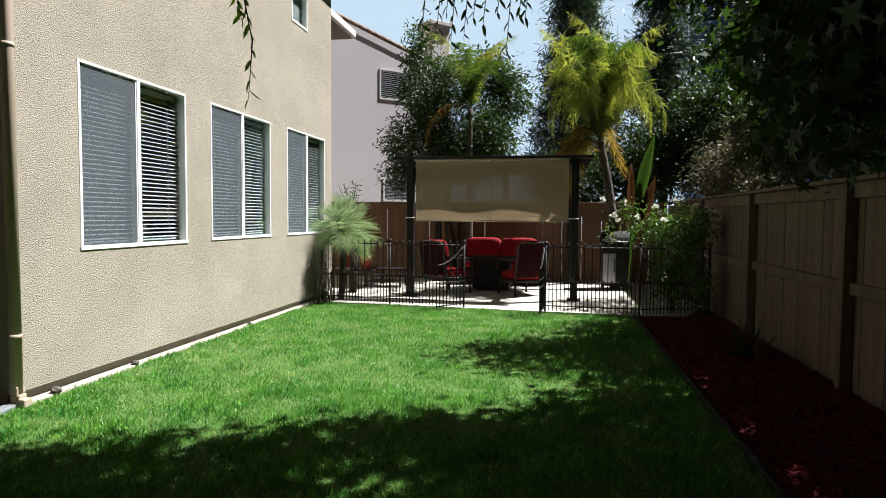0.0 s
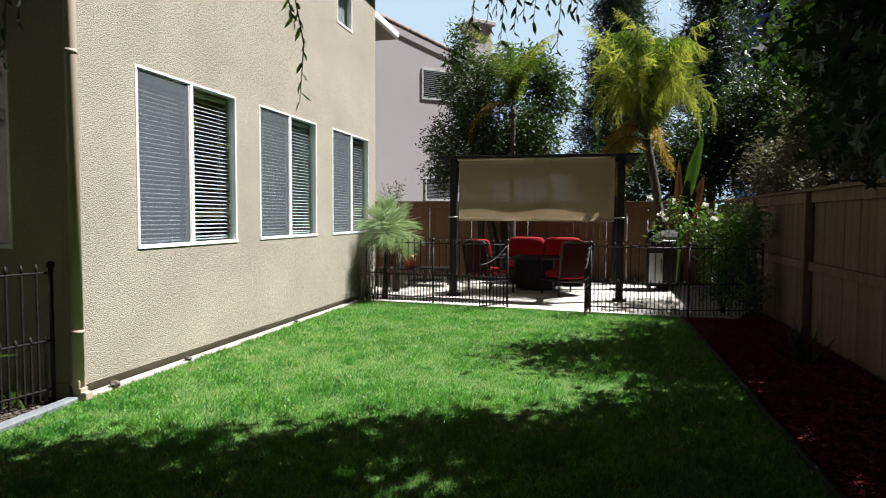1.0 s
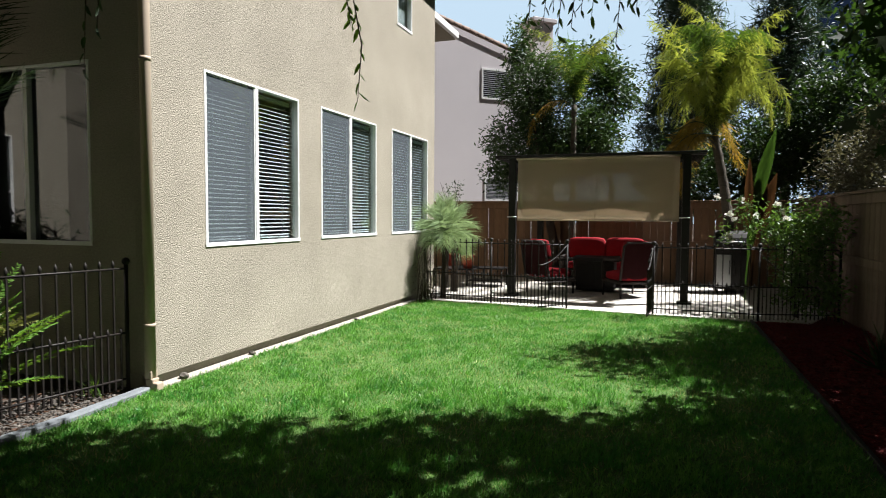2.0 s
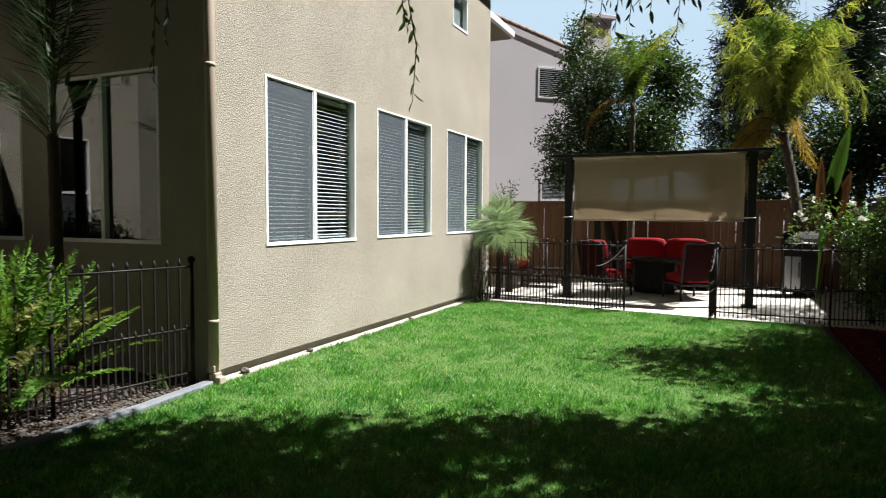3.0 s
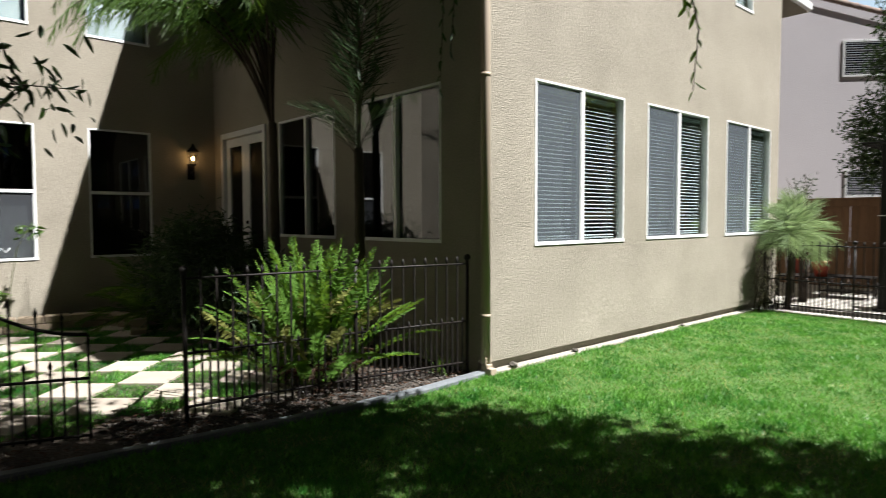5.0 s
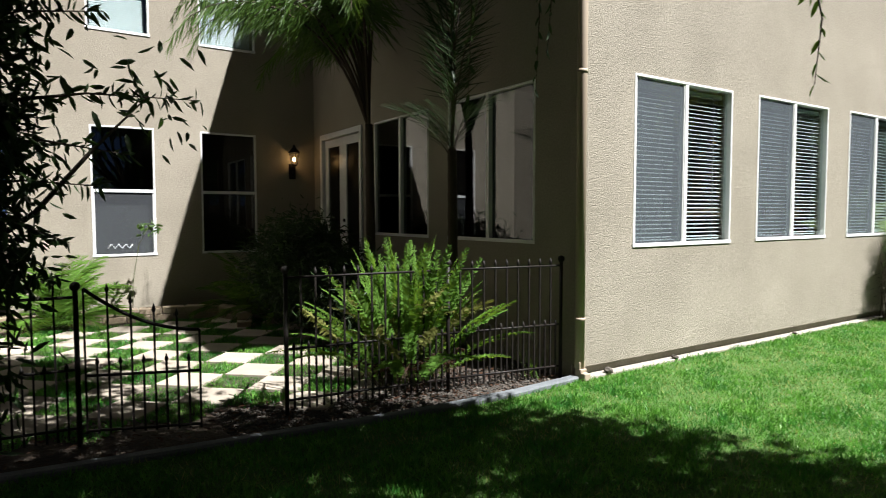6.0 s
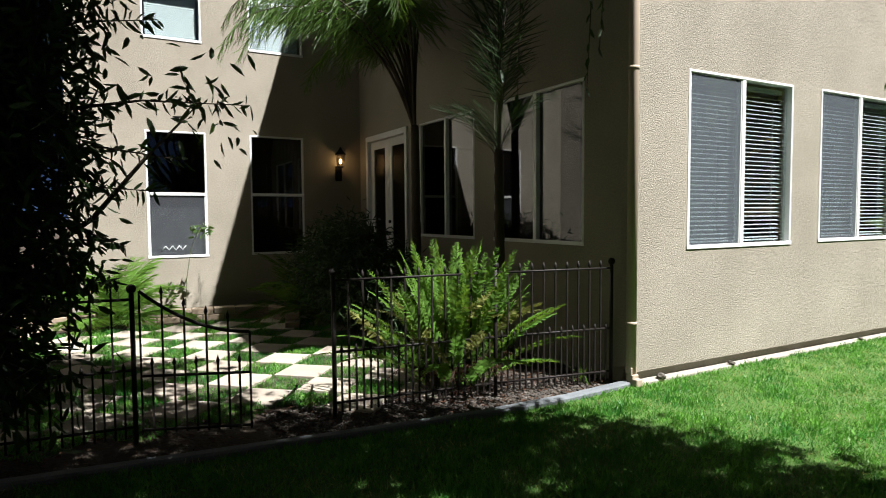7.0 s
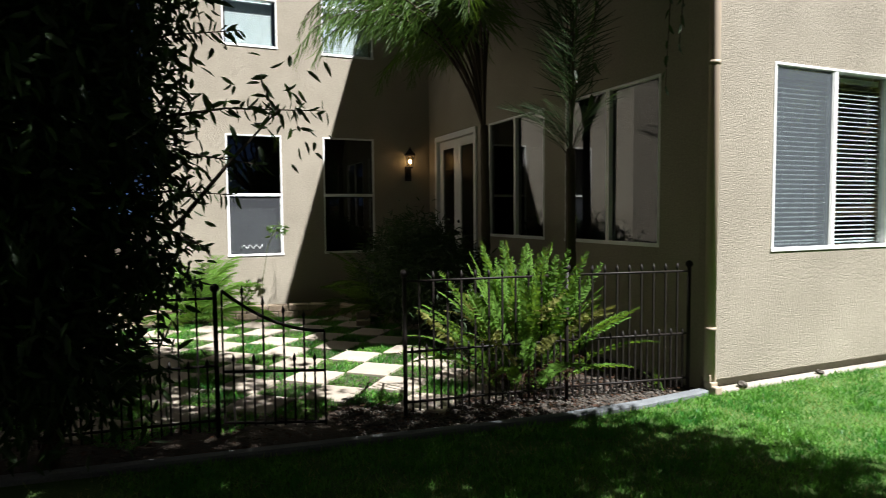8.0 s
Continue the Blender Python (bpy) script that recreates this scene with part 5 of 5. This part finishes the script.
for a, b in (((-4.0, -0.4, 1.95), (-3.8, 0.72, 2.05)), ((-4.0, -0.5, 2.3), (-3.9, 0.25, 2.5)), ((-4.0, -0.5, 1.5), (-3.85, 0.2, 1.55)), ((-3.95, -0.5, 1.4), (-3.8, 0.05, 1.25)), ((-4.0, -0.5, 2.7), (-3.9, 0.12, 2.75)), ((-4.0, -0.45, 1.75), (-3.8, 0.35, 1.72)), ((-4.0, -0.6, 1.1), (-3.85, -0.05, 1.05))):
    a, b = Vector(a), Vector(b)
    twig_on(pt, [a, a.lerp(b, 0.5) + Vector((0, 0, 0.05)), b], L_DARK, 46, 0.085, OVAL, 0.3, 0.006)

# white rose bush at the end of the mulch bed
rose = leafy("rose_bush", "sprawling rose bush with white blooms over the mulch", "rose bush", (1.85, 9.5, 0), (1.8, 9.5, 0.5),
             [(1.85, 9.3, 0.95, 0.38, 0.4, 0.45), (1.65, 9.45, 1.25, 0.28, 0.3, 0.28), (2.05, 9.2, 1.3, 0.28, 0.3, 0.28), (1.95, 9.1, 0.45, 0.38, 0.4, 0.35), (1.2, 9.75, 1.5, 0.12, 0.15, 0.1), (1.0, 9.9, 1.15, 0.1, 0.12, 0.1), (1.3, 9.6, 1.25, 0.12, 0.15, 0.12)],
             420, 11, 0.15, 0.07, L_ROSE, r0=0.03)
petal = [(0, 0, 0), (0.5, 0.45, 0.12), (1, 0, 0.3), (0.5, -0.45, 0.12)]
for x, y, z in ((1.02, 9.8, 1.05), (1.0, 9.82, 1.1), (0.85, 9.9, 1.68), (1.15, 9.7, 1.62), (1.32, 9.6, 1.40), (1.05, 9.7, 1.35), (1.58, 9.2, 1.46), (1.5, 9.1, 1.55), (1.75, 9.0, 1.62), (1.0, 9.8, 1.42), (1.62, 9.1, 1.36)):
    at = np.tile((x, y, z), (16, 1)) + RNG.normal(size=(16, 3)) * 0.008
    v, f = spray(petal, [(0, 1, 2, 3)], at, unit(RNG.normal(size=(16, 3))) + (0, -0.2, 0.5), RNG.uniform(0.04, 0.07, 16))
    mesh_from("bloom", v, f, PETAL, rose, "white rose bloom")

# broad upright leaves beside the tall palm
bird = thing("bird_of_paradise", "clump of broad upright green leaves by the palm", "plant")
for x, y, z, tx, ty, h, w in ((1.40, 11.2, 0, 1.52, 11.0, 1.55, 0.14), (1.6, 12.7, 0, 2.0, 12.6, 3.0, 0.24), (1.6, 12.8, 0, 1.62, 12.9, 2.5, 0.15), (1.7, 12.8, 0, 1.85, 12.7, 2.3, 0.26), (1.7, 12.8, 0, 2.05, 12.7, 2.2, 0.24)):
    bm = bmesh.new()
    pts = []
    n = 9
    for k in range(n + 1):
        s = k / n
        pts.append(Vector((x + (tx - x) * s ** 2, y + (ty - y) * s ** 2, h * s)))
    rowv = []
    for k in range(n + 1):
        s = k / n
        half = 0.012 if s < 0.5 else w * 0.5 * max(0.03, math.sin(math.pi * min(1, (s - 0.5) / 0.5 * 0.92 + 0.06)))
        rowv.append([bm.verts.new(pts[k] + Vector((dx * half, -0.25 * abs(dx) * half, 0))) for dx in (-1, 0, 1)])
    for a, b in zip(rowv, rowv[1:]):
        for q in (0, 1):
            f = bm.faces.new((a[q], a[q + 1], b[q + 1], b[q]))
            f.smooth = True
    bmesh.ops.solidify(bm, geom=bm.faces[:], thickness=0.003)
    part("leaf", bm, L_RUST if h in (2.5, 2.3, 2.2) else L_BROAD, bird)

# sparse dry shrub against the far end of the wall, bare stems rising behind it
dry = thing("dry_shrub", "thin twiggy shrub leaning on the stucco wall", "shrub")
for k in range(26):
    x, y = -3.5 + RNG.uniform(-0.08, 0.1), 9.2 + RNG.uniform(-0.2, 0.25)
    bm = tube([(x, y, 0), (x + RNG.uniform(-0.08, 0.1), y + RNG.uniform(-0.2, 0.2), RNG.uniform(0.4, 0.7)), (x + RNG.uniform(-0.1, 0.16), y + RNG.uniform(-0.3, 0.3), RNG.uniform(0.7, 1.05))], [0.006, 0.004, 0.0015], 4)
    part("stem", bm, BARK, dry)
v, f = crown([(-3.48, 9.2, 0.5, 0.12, 0.25, 0.42)], 70, 6, 0.12, 0.06, LANCE)
mesh_from("leaves", v, f, L_DULL, dry)

bare = thing("bare_shrub", "bare dark twiggy shrub beyond the house corner", "shrub")
for k in range(9):
    x, y = -3.45 + RNG.uniform(-0.05, 0.05), 10.6 + RNG.uniform(-0.05, 0.05)
    dx, dy = RNG.uniform(-0.2, 0.2), RNG.uniform(-0.2, 0.2)
    bm = tube([(x, y, 0), (x + dx * 0.3, y + dy * 0.3, 1.2), (x + dx * 0.7, y + dy * 0.6, 1.6), (x + dx * 1.4, y + dy, RNG.uniform(1.75, 2.05))], [0.014, 0.010, 0.007, 0.003], 5)
    part("stem", bm, BARK, bare)
v, f = crown([(-3.45, 10.6, 1.85, 0.2, 0.2, 0.15)], 26, 3, 0.05, 0.05, LEAF)
mesh_from("leaves", v, f, L_DARK, bare)

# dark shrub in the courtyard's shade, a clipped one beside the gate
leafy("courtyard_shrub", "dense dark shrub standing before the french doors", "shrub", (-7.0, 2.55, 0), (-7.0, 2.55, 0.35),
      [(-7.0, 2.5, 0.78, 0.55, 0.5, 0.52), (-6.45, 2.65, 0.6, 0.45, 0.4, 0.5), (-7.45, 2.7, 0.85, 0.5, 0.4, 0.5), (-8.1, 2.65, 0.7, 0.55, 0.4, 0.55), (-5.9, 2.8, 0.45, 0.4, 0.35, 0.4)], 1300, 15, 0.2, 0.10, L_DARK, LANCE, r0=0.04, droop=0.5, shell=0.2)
sap = thing("sapling", "thin sapling with a few leaves by the window", "sapling")
part("stem", tube([(-9.2, 0.95, 0), (-9.2, 0.97, 0.5), (-9.18, 1.05, 1.0), (-9.16, 1.18, 1.25)], [0.008, 0.006, 0.005, 0.003], 5), STEM, sap)
v, f = crown([(-9.16, 1.16, 1.22, 0.1, 0.12, 0.08), (-9.2, 0.75, 0.35, 0.05, 0.08, 0.2)], 14, 5, 0.06, 0.09, LEAF)
mesh_from("leaves", v, f, L_ROSE, sap)
for x, y, n, s, lab in ((2.0, 6.45, 60, 0.42, "dark grassy tuft in the mulch by the fence"), (-3.98, 3.42, 14, 0.26, "small strappy plant at the fence post")):
    tf = thing("grass_tuft", lab, "plant")
    at = np.tile((x, y, 0.0), (n, 1)) + RNG.normal(size=(n, 3)) * (0.05, 0.05, 0)
    way = RNG.normal(size=(n, 3)) * 0.5 + (0, 0, 1.0)
    v, f = spray([(0, 0.02, 0), (0, -0.02, 0), (0.6, -0.018, 0.08), (0.6, 0.018, 0.08), (1, 0, 0.3), (1, 0.003, 0.3)], BLADE[1], at, way, s * RNG.uniform(0.6, 1.1, n))
    mesh_from("foliage", v, f, L_PALM if s < 0.3 else L_DARK, tf)


# ---- neighbouring house, unseen closing walls ----
nb = thing("neighbour_house", "pale stucco two storey neighbouring house with tiled roof", "house")
bm = bmesh.new()
NY, ND = 20.0, 0.3
nb.matrix_world = Matrix.Translation((-5.0, 20.0, 0)) @ pose(0, 0, 0, 0, 0, 42) @ Matrix.Translation((5.0, -20.0, 0))
outline = [(-15.5, -0.05), (-3.2, -0.05), (-3.2, 6.3), (-9.35, 8.12), (-15.5, 6.3)]
front = [bm.verts.new((x, NY, z)) for x, z in outline]
rear = [bm.verts.new((x, NY + 9.0, z)) for x, z in outline]
bm.faces.new(front)
bm.faces.new(rear[::-1])
for k in range(5):
    bm.faces.new((front[k], front[(k + 1) % 5], rear[(k + 1) % 5], rear[k]))
bmesh.ops.recalc_face_normals(bm, faces=bm.faces)
part("wall", bm, STUCCO_FAR, nb)
slopes = []
for side_ in (1, -1):
    bm = box(0, 7.0, 0.0, 9.4, 0.02, 0.14, 0.01)
    ob = part("roof_slope", bm, TILE, nb)
    slopes.append(ob)
    ang = math.degrees(math.atan2(1.82, 6.15))
    ob.matrix_local = pose(-9.35, NY, 8.14, 0, ang, 0) if side_ > 0 else pose(-9.35, NY, 8.14, 0, 180 - ang, 0) @ pose(0, 0, -0.16)
for k in range(24):
    bm = tube([(0, 0, 0), (0.34, 0, 0)], [0.085, 0.095], 8)
    ob = part("barge_tile", bm, TILE, slopes[0])
    q = 0.05 + k * 0.29
    ob.matrix_local = pose(q, 0.06, 0.13, 0, -2, 0)
part("fascia", box(-0.01, 6.9, -0.02, 0.0, -0.14, 0.06), STUCCO_FAR, nb).matrix_local = pose(-9.35, NY - 0.002, 8.12, 0, ang, 0)
for x0, x1, z0, z1 in ((-5.64, -4.5, 5.25, 6.13), (-5.5, -4.4, 1.95, 2.6)):
    w_ = part("window", box(x0, x1, NY - 0.008, NY - 0.004, z0, z1), GLASS_DARK, nb)
    for q in ((x0 - 0.06, x0, z0, z1), (x1, x1 + 0.06, z0, z1), (x0 - 0.06, x1 + 0.06, z1, z1 + 0.06), (x0 - 0.06, x1 + 0.06, z0 - 0.06, z0)):
        part("frame", box(q[0], q[1], NY - 0.02, NY - 0.002, q[2], q[3], 0.003), VINYL, w_)
    for k in range(14):
        zz = z0 + (z1 - z0) * (k + 0.5) / 14
        part("slat", box(x0 + 0.02, x1 - 0.02, NY - 0.016, NY - 0.010, zz - 0.012, zz + 0.012), CURTAIN, w_)
ch = part("chimney", box(-3.5, -2.75, 20.4, 21.2, -0.05, 8.05, 0.02), STUCCO_FAR, nb)
part("chimney_cap", box(-3.6, -2.65, 20.3, 21.3, 8.05, 8.2, 0.02), STUCCO_FAR, ch)
# added behind the camera, never in view: keeps sky light off the courtyard
wall("wall_south", (-16.0, -7.0, 0), 0, 23.0, 0.0, 8.5, 0.2, [], DARK_WALL, "plain dark unseen wall added to block sky and bounced light")
# added out of view to give the dark windows a tan reflection
wall("wall_south_2", (-9.0, -4.6, 0), 180, 24.0, 0.0, 7.0, 0.2, [], STUCCO, "plain tan stucco wall, unseen, added for window reflections")
bpy.data.objects["wall_south"].matrix_world = pose(14.0, -4.6, 0, 0, 0, 180)

# pale sky far beyond the trees
bm = bmesh.new()
bmesh.ops.create_grid(bm, x_segments=1, y_segments=1, size=1.0)
for v in bm.verts:
    v.co = Vector((-18 + v.co.x * 48, 150, 30 + v.co.y * 34))
tagged(link_mesh("backdrop", bm, SKY_GLOW), "pale bright summer sky beyond the trees", "sky", kind="structure")

# ---- planter edging, pebbles, mulch chips ----
edge_ = thing("planter_edging", "two courses of tan rough edging blocks by the wall", "planter edging", kind="structure")
arc = [(-9.15, -1.4), (-9.12, -0.6), (-9.08, 0.2), (-9.0, 1.0), (-8.92, 1.6), (-8.7, 2.0), (-8.2, 2.15), (-7.6, 2.0)]
cum = np.concatenate([[0], np.cumsum([math.dist(a, b) for a, b in zip(arc, arc[1:])])])
bm = box(-0.135, 0.135, -0.09, 0.09, 0, 0.088, 0.012)
bme = bpy.data.meshes.new("block")
bm.to_mesh(bme)
bm.free()
bme.materials.append(BLOCK)
for course in (0, 1):
    s = 0.15 + 0.14 * course
    while s < cum[-1] - 0.15:
        x, y = np.interp(s, cum, [p[0] for p in arc]), np.interp(s, cum, [p[1] for p in arc])
        x2, y2 = np.interp(s + 0.05, cum, [p[0] for p in arc]), np.interp(s + 0.05, cum, [p[1] for p in arc])
        o = new("block", bme)
        o.parent = edge_
        o.matrix_local = pose(x, y, -0.012 + 0.09 * course, 0, 0, math.degrees(math.atan2(y2 - y, x2 - x)) + RNG.uniform(-3, 3))
        s += 0.282


def pebbles(name, n, xs, ys, size, mat, label, z=0.0, flat=0.6, keep=None):
    base = bmesh.new()
    bmesh.ops.create_icosphere(base, subdivisions=1, radius=1.0)
    tv = np.array([v.co for v in base.verts])
    tf = np.array([[v.index for v in f.verts] for f in base.faces])
    base.free()
    at = np.stack([RNG.uniform(*xs, n), RNG.uniform(*ys, n), np.full(n, z)], 1)
    if keep is not None:
        at = at[[keep(x, y) for x, y, _ in at]]
    n = len(at)
    way = RNG.normal(size=(n, 3)) * (1, 1, 0.2)
    v, f = spray(tv * (1, 0.75, flat), tf, at, way, size * RNG.uniform(0.5, 1.3, n), roll=np.tile((0.0, 0.0, 1.0), (n, 1)) + RNG.normal(size=(n, 3)) * 0.2)
    return tagged(mesh_from(name, v, f, mat), label, "gravel", kind="stuff")


pebbles("gravel", 3600, (-4.5, -3.7), (0.9, 3.7), 0.017, PEBBLE, "loose grey and brown pebbles along the curb", -0.008, keep=lambda x, y: x < edge_x(y) - 0.11)
n = 34000
at = np.stack([RNG.uniform(1.25, 2.41, n), RNG.uniform(1.5, 8.9, n), RNG.uniform(0.012, 0.03, n)], 1)
v, f = spray([(-0.5, 0.14, 0), (-0.5, -0.14, 0.05), (0.5, -0.1, 0), (0.5, 0.1, 0.06)], [(0, 1, 2, 3)], at, RNG.normal(size=(n, 3)) * (1, 1, 0.25), RNG.uniform(0.018, 0.05, n), roll=np.tile((0.0, 0.0, 1.0), (n, 1)) + RNG.normal(size=(n, 3)) * 0.35)
tagged(mesh_from("mulch_chips", v, f, MULCH), "loose red shredded wood chips", "mulch", kind="stuff")


# loose stones on the ledge at the foot of the wall
for x, y, r in ((-3.66, 4.02, 0.035), (-3.67, 4.95, 0.03), (-3.66, 7.1, 0.025)):
    bm = bmesh.new()
    bmesh.ops.create_icosphere(bm, subdivisions=2, radius=r)
    for v in bm.verts:
        v.co = Vector((v.co.x * 1.2 + x, v.co.y + y, v.co.z * 0.7 + 0.02 + r * 0.6)) + Vector([q * 0.2 * r for q in noise.random_unit_vector()])
    tagged(link_mesh("stone", bm, PEBBLE), "small grey stone on the concrete ledge", "stone", "loose stones")

# dry leaf litter along the curb and under the fern
n = 1400
at = np.stack([RNG.uniform(-4.6, -3.72, n), RNG.uniform(-0.9, 3.6, n), np.full(n, 0.012)], 1)
at = at[[x < edge_x(y) - 0.12 for x, y, _ in at]]
v, f = spray(LEAF[0], LEAF[1], at, RNG.normal(size=at.shape) * (1, 1, 0.15), RNG.uniform(0.02, 0.055, len(at)), roll=np.tile((0.0, 0.0, 1.0), (len(at), 1)) + RNG.normal(size=at.shape) * 0.35)
tagged(mesh_from("leaf_litter", v, f, L_RUST), "dry brown leaf litter on the soil", "leaves", kind="stuff")

# ---- grass ----
LUMPS = RNG.random((90, 90))


def patches(x, y):
    """A smooth random height factor over the plan, from 0.6 to 1.5, in lumps of a hand's width."""
    u, v = (np.asarray(x) + 12) * 5.5 % 89, (np.asarray(y) + 6) * 5.5 % 89
    i, j = u.astype(int), v.astype(int)
    a, b = u - i, v - j
    a, b = a * a * (3 - 2 * a), b * b * (3 - 2 * b)
    g = (LUMPS[i, j] * (1 - a) + LUMPS[(i + 1) % 90, j] * a) * (1 - b) + (LUMPS[i, (j + 1) % 90] * (1 - a) + LUMPS[(i + 1) % 90, (j + 1) % 90] * a) * b
    return 0.6 + 0.9 * g


def blades(name, at, h, label):
    n = len(at)
    way = RNG.normal(size=(n, 3)) * 0.42 + (0.1, 0.0, 1.0)
    h = h * patches(at[:, 0], at[:, 1])
    v, f = spray([(0, 0.075, 0), (0, -0.075, 0), (0.6, -0.055, 0.05), (0.6, 0.055, 0.05), (1, -0.004, 0.22), (1, 0.004, 0.22)], BLADE[1], at, way, h * RNG.uniform(0.55, 1.25, n))
    return tagged(mesh_from(name, v, f, G_BLADE), label, "grass", kind="stuff")


def lawn_points(n, y0, y1):
    x, y = RNG.uniform(-4.0, 1.2, n), RNG.uniform(y0, y1, n)
    left = np.where(y > 3.74, -3.65, np.interp(-y, [-p[1] for p in CURVE], [p[0] for p in CURVE]) + 0.005)
    lim = np.interp(x, (-3.6, 1.2), (9.36, 8.92))
    ok = (x > left) & (y < lim)
    return np.stack([x[ok], y[ok], np.full(ok.sum(), -0.004)], 1)


blades("lawn_grass", np.concatenate([lawn_points(160000, -0.5, 4.6), lawn_points(95000, 4.6, 9.4)]), 0.036, "short green grass blades of the lawn")

dry_at = np.concatenate([lawn_points(34000, -1.0, 4.6), lawn_points(34000, 4.6, 9.4)])
dry_at = dry_at[RNG.uniform(size=len(dry_at)) < np.clip(1.75 - 1.35 * patches(dry_at[:, 0], dry_at[:, 1]), 0.08, 1.0)]
n = len(dry_at)
v, f = spray([(0, 0.05, 0), (0, -0.05, 0), (0.6, -0.04, 0.05), (0.6, 0.04, 0.05), (1, -0.004, 0.22), (1, 0.004, 0.22)], BLADE[1], dry_at, RNG.normal(size=(n, 3)) * 0.7 + (0, 0, 1.0), 0.042 * RNG.uniform(0.5, 1.2, n))
tagged(mesh_from("dry_grass", v, f, G_DRY), "scattered straw coloured dry blades in the lawn", "grass", kind="stuff")

# checkerboard of pavers and turf squares, set at an angle to the walls
PA, PITCH = radians(48.5), 0.406
pu, pv = Vector((math.cos(PA), math.sin(PA), 0)), Vector((math.sin(PA), -math.cos(PA), 0))
bm = box(-0.198, 0.198, -0.198, 0.198, -0.03, 0.012, 0.006)
pme = bpy.data.meshes.new("paver")
bm.to_mesh(pme)
bm.free()
pme.materials.append(PAVER)
yard = thing("checker_paving", "pale square pavers alternating with squares of grass", "paving", kind="structure")
sq = []
for i in range(-18, 19):
    for j in range(-18, 19):
        c = Vector((-5.53, 1.52, 0)) + pu * (PITCH * i) + pv * (PITCH * j)
        if not (-8.85 < c.x < -4.35 and -3.2 < c.y < 2.6) or c.x > edge_x(c.y) - 0.62:
            continue
        if (i + j) % 2 == 0:
            o = new("paver", pme)
            o.parent = yard
            o.matrix_local = pose(c.x, c.y, RNG.uniform(-0.003, 0.003), 0, 0, math.degrees(PA) + RNG.uniform(-1.2, 1.2))
        else:
            q = RNG.uniform(-0.2, 0.2, (780, 2))
            sq.append(np.stack([c.x + q[:, 0] * pu.x + q[:, 1] * pv.x, c.y + q[:, 0] * pu.y + q[:, 1] * pv.y, np.full(780, -0.014)], 1))
blades("courtyard_grass", np.concatenate(sq), 0.042, "grass squares between the pavers")
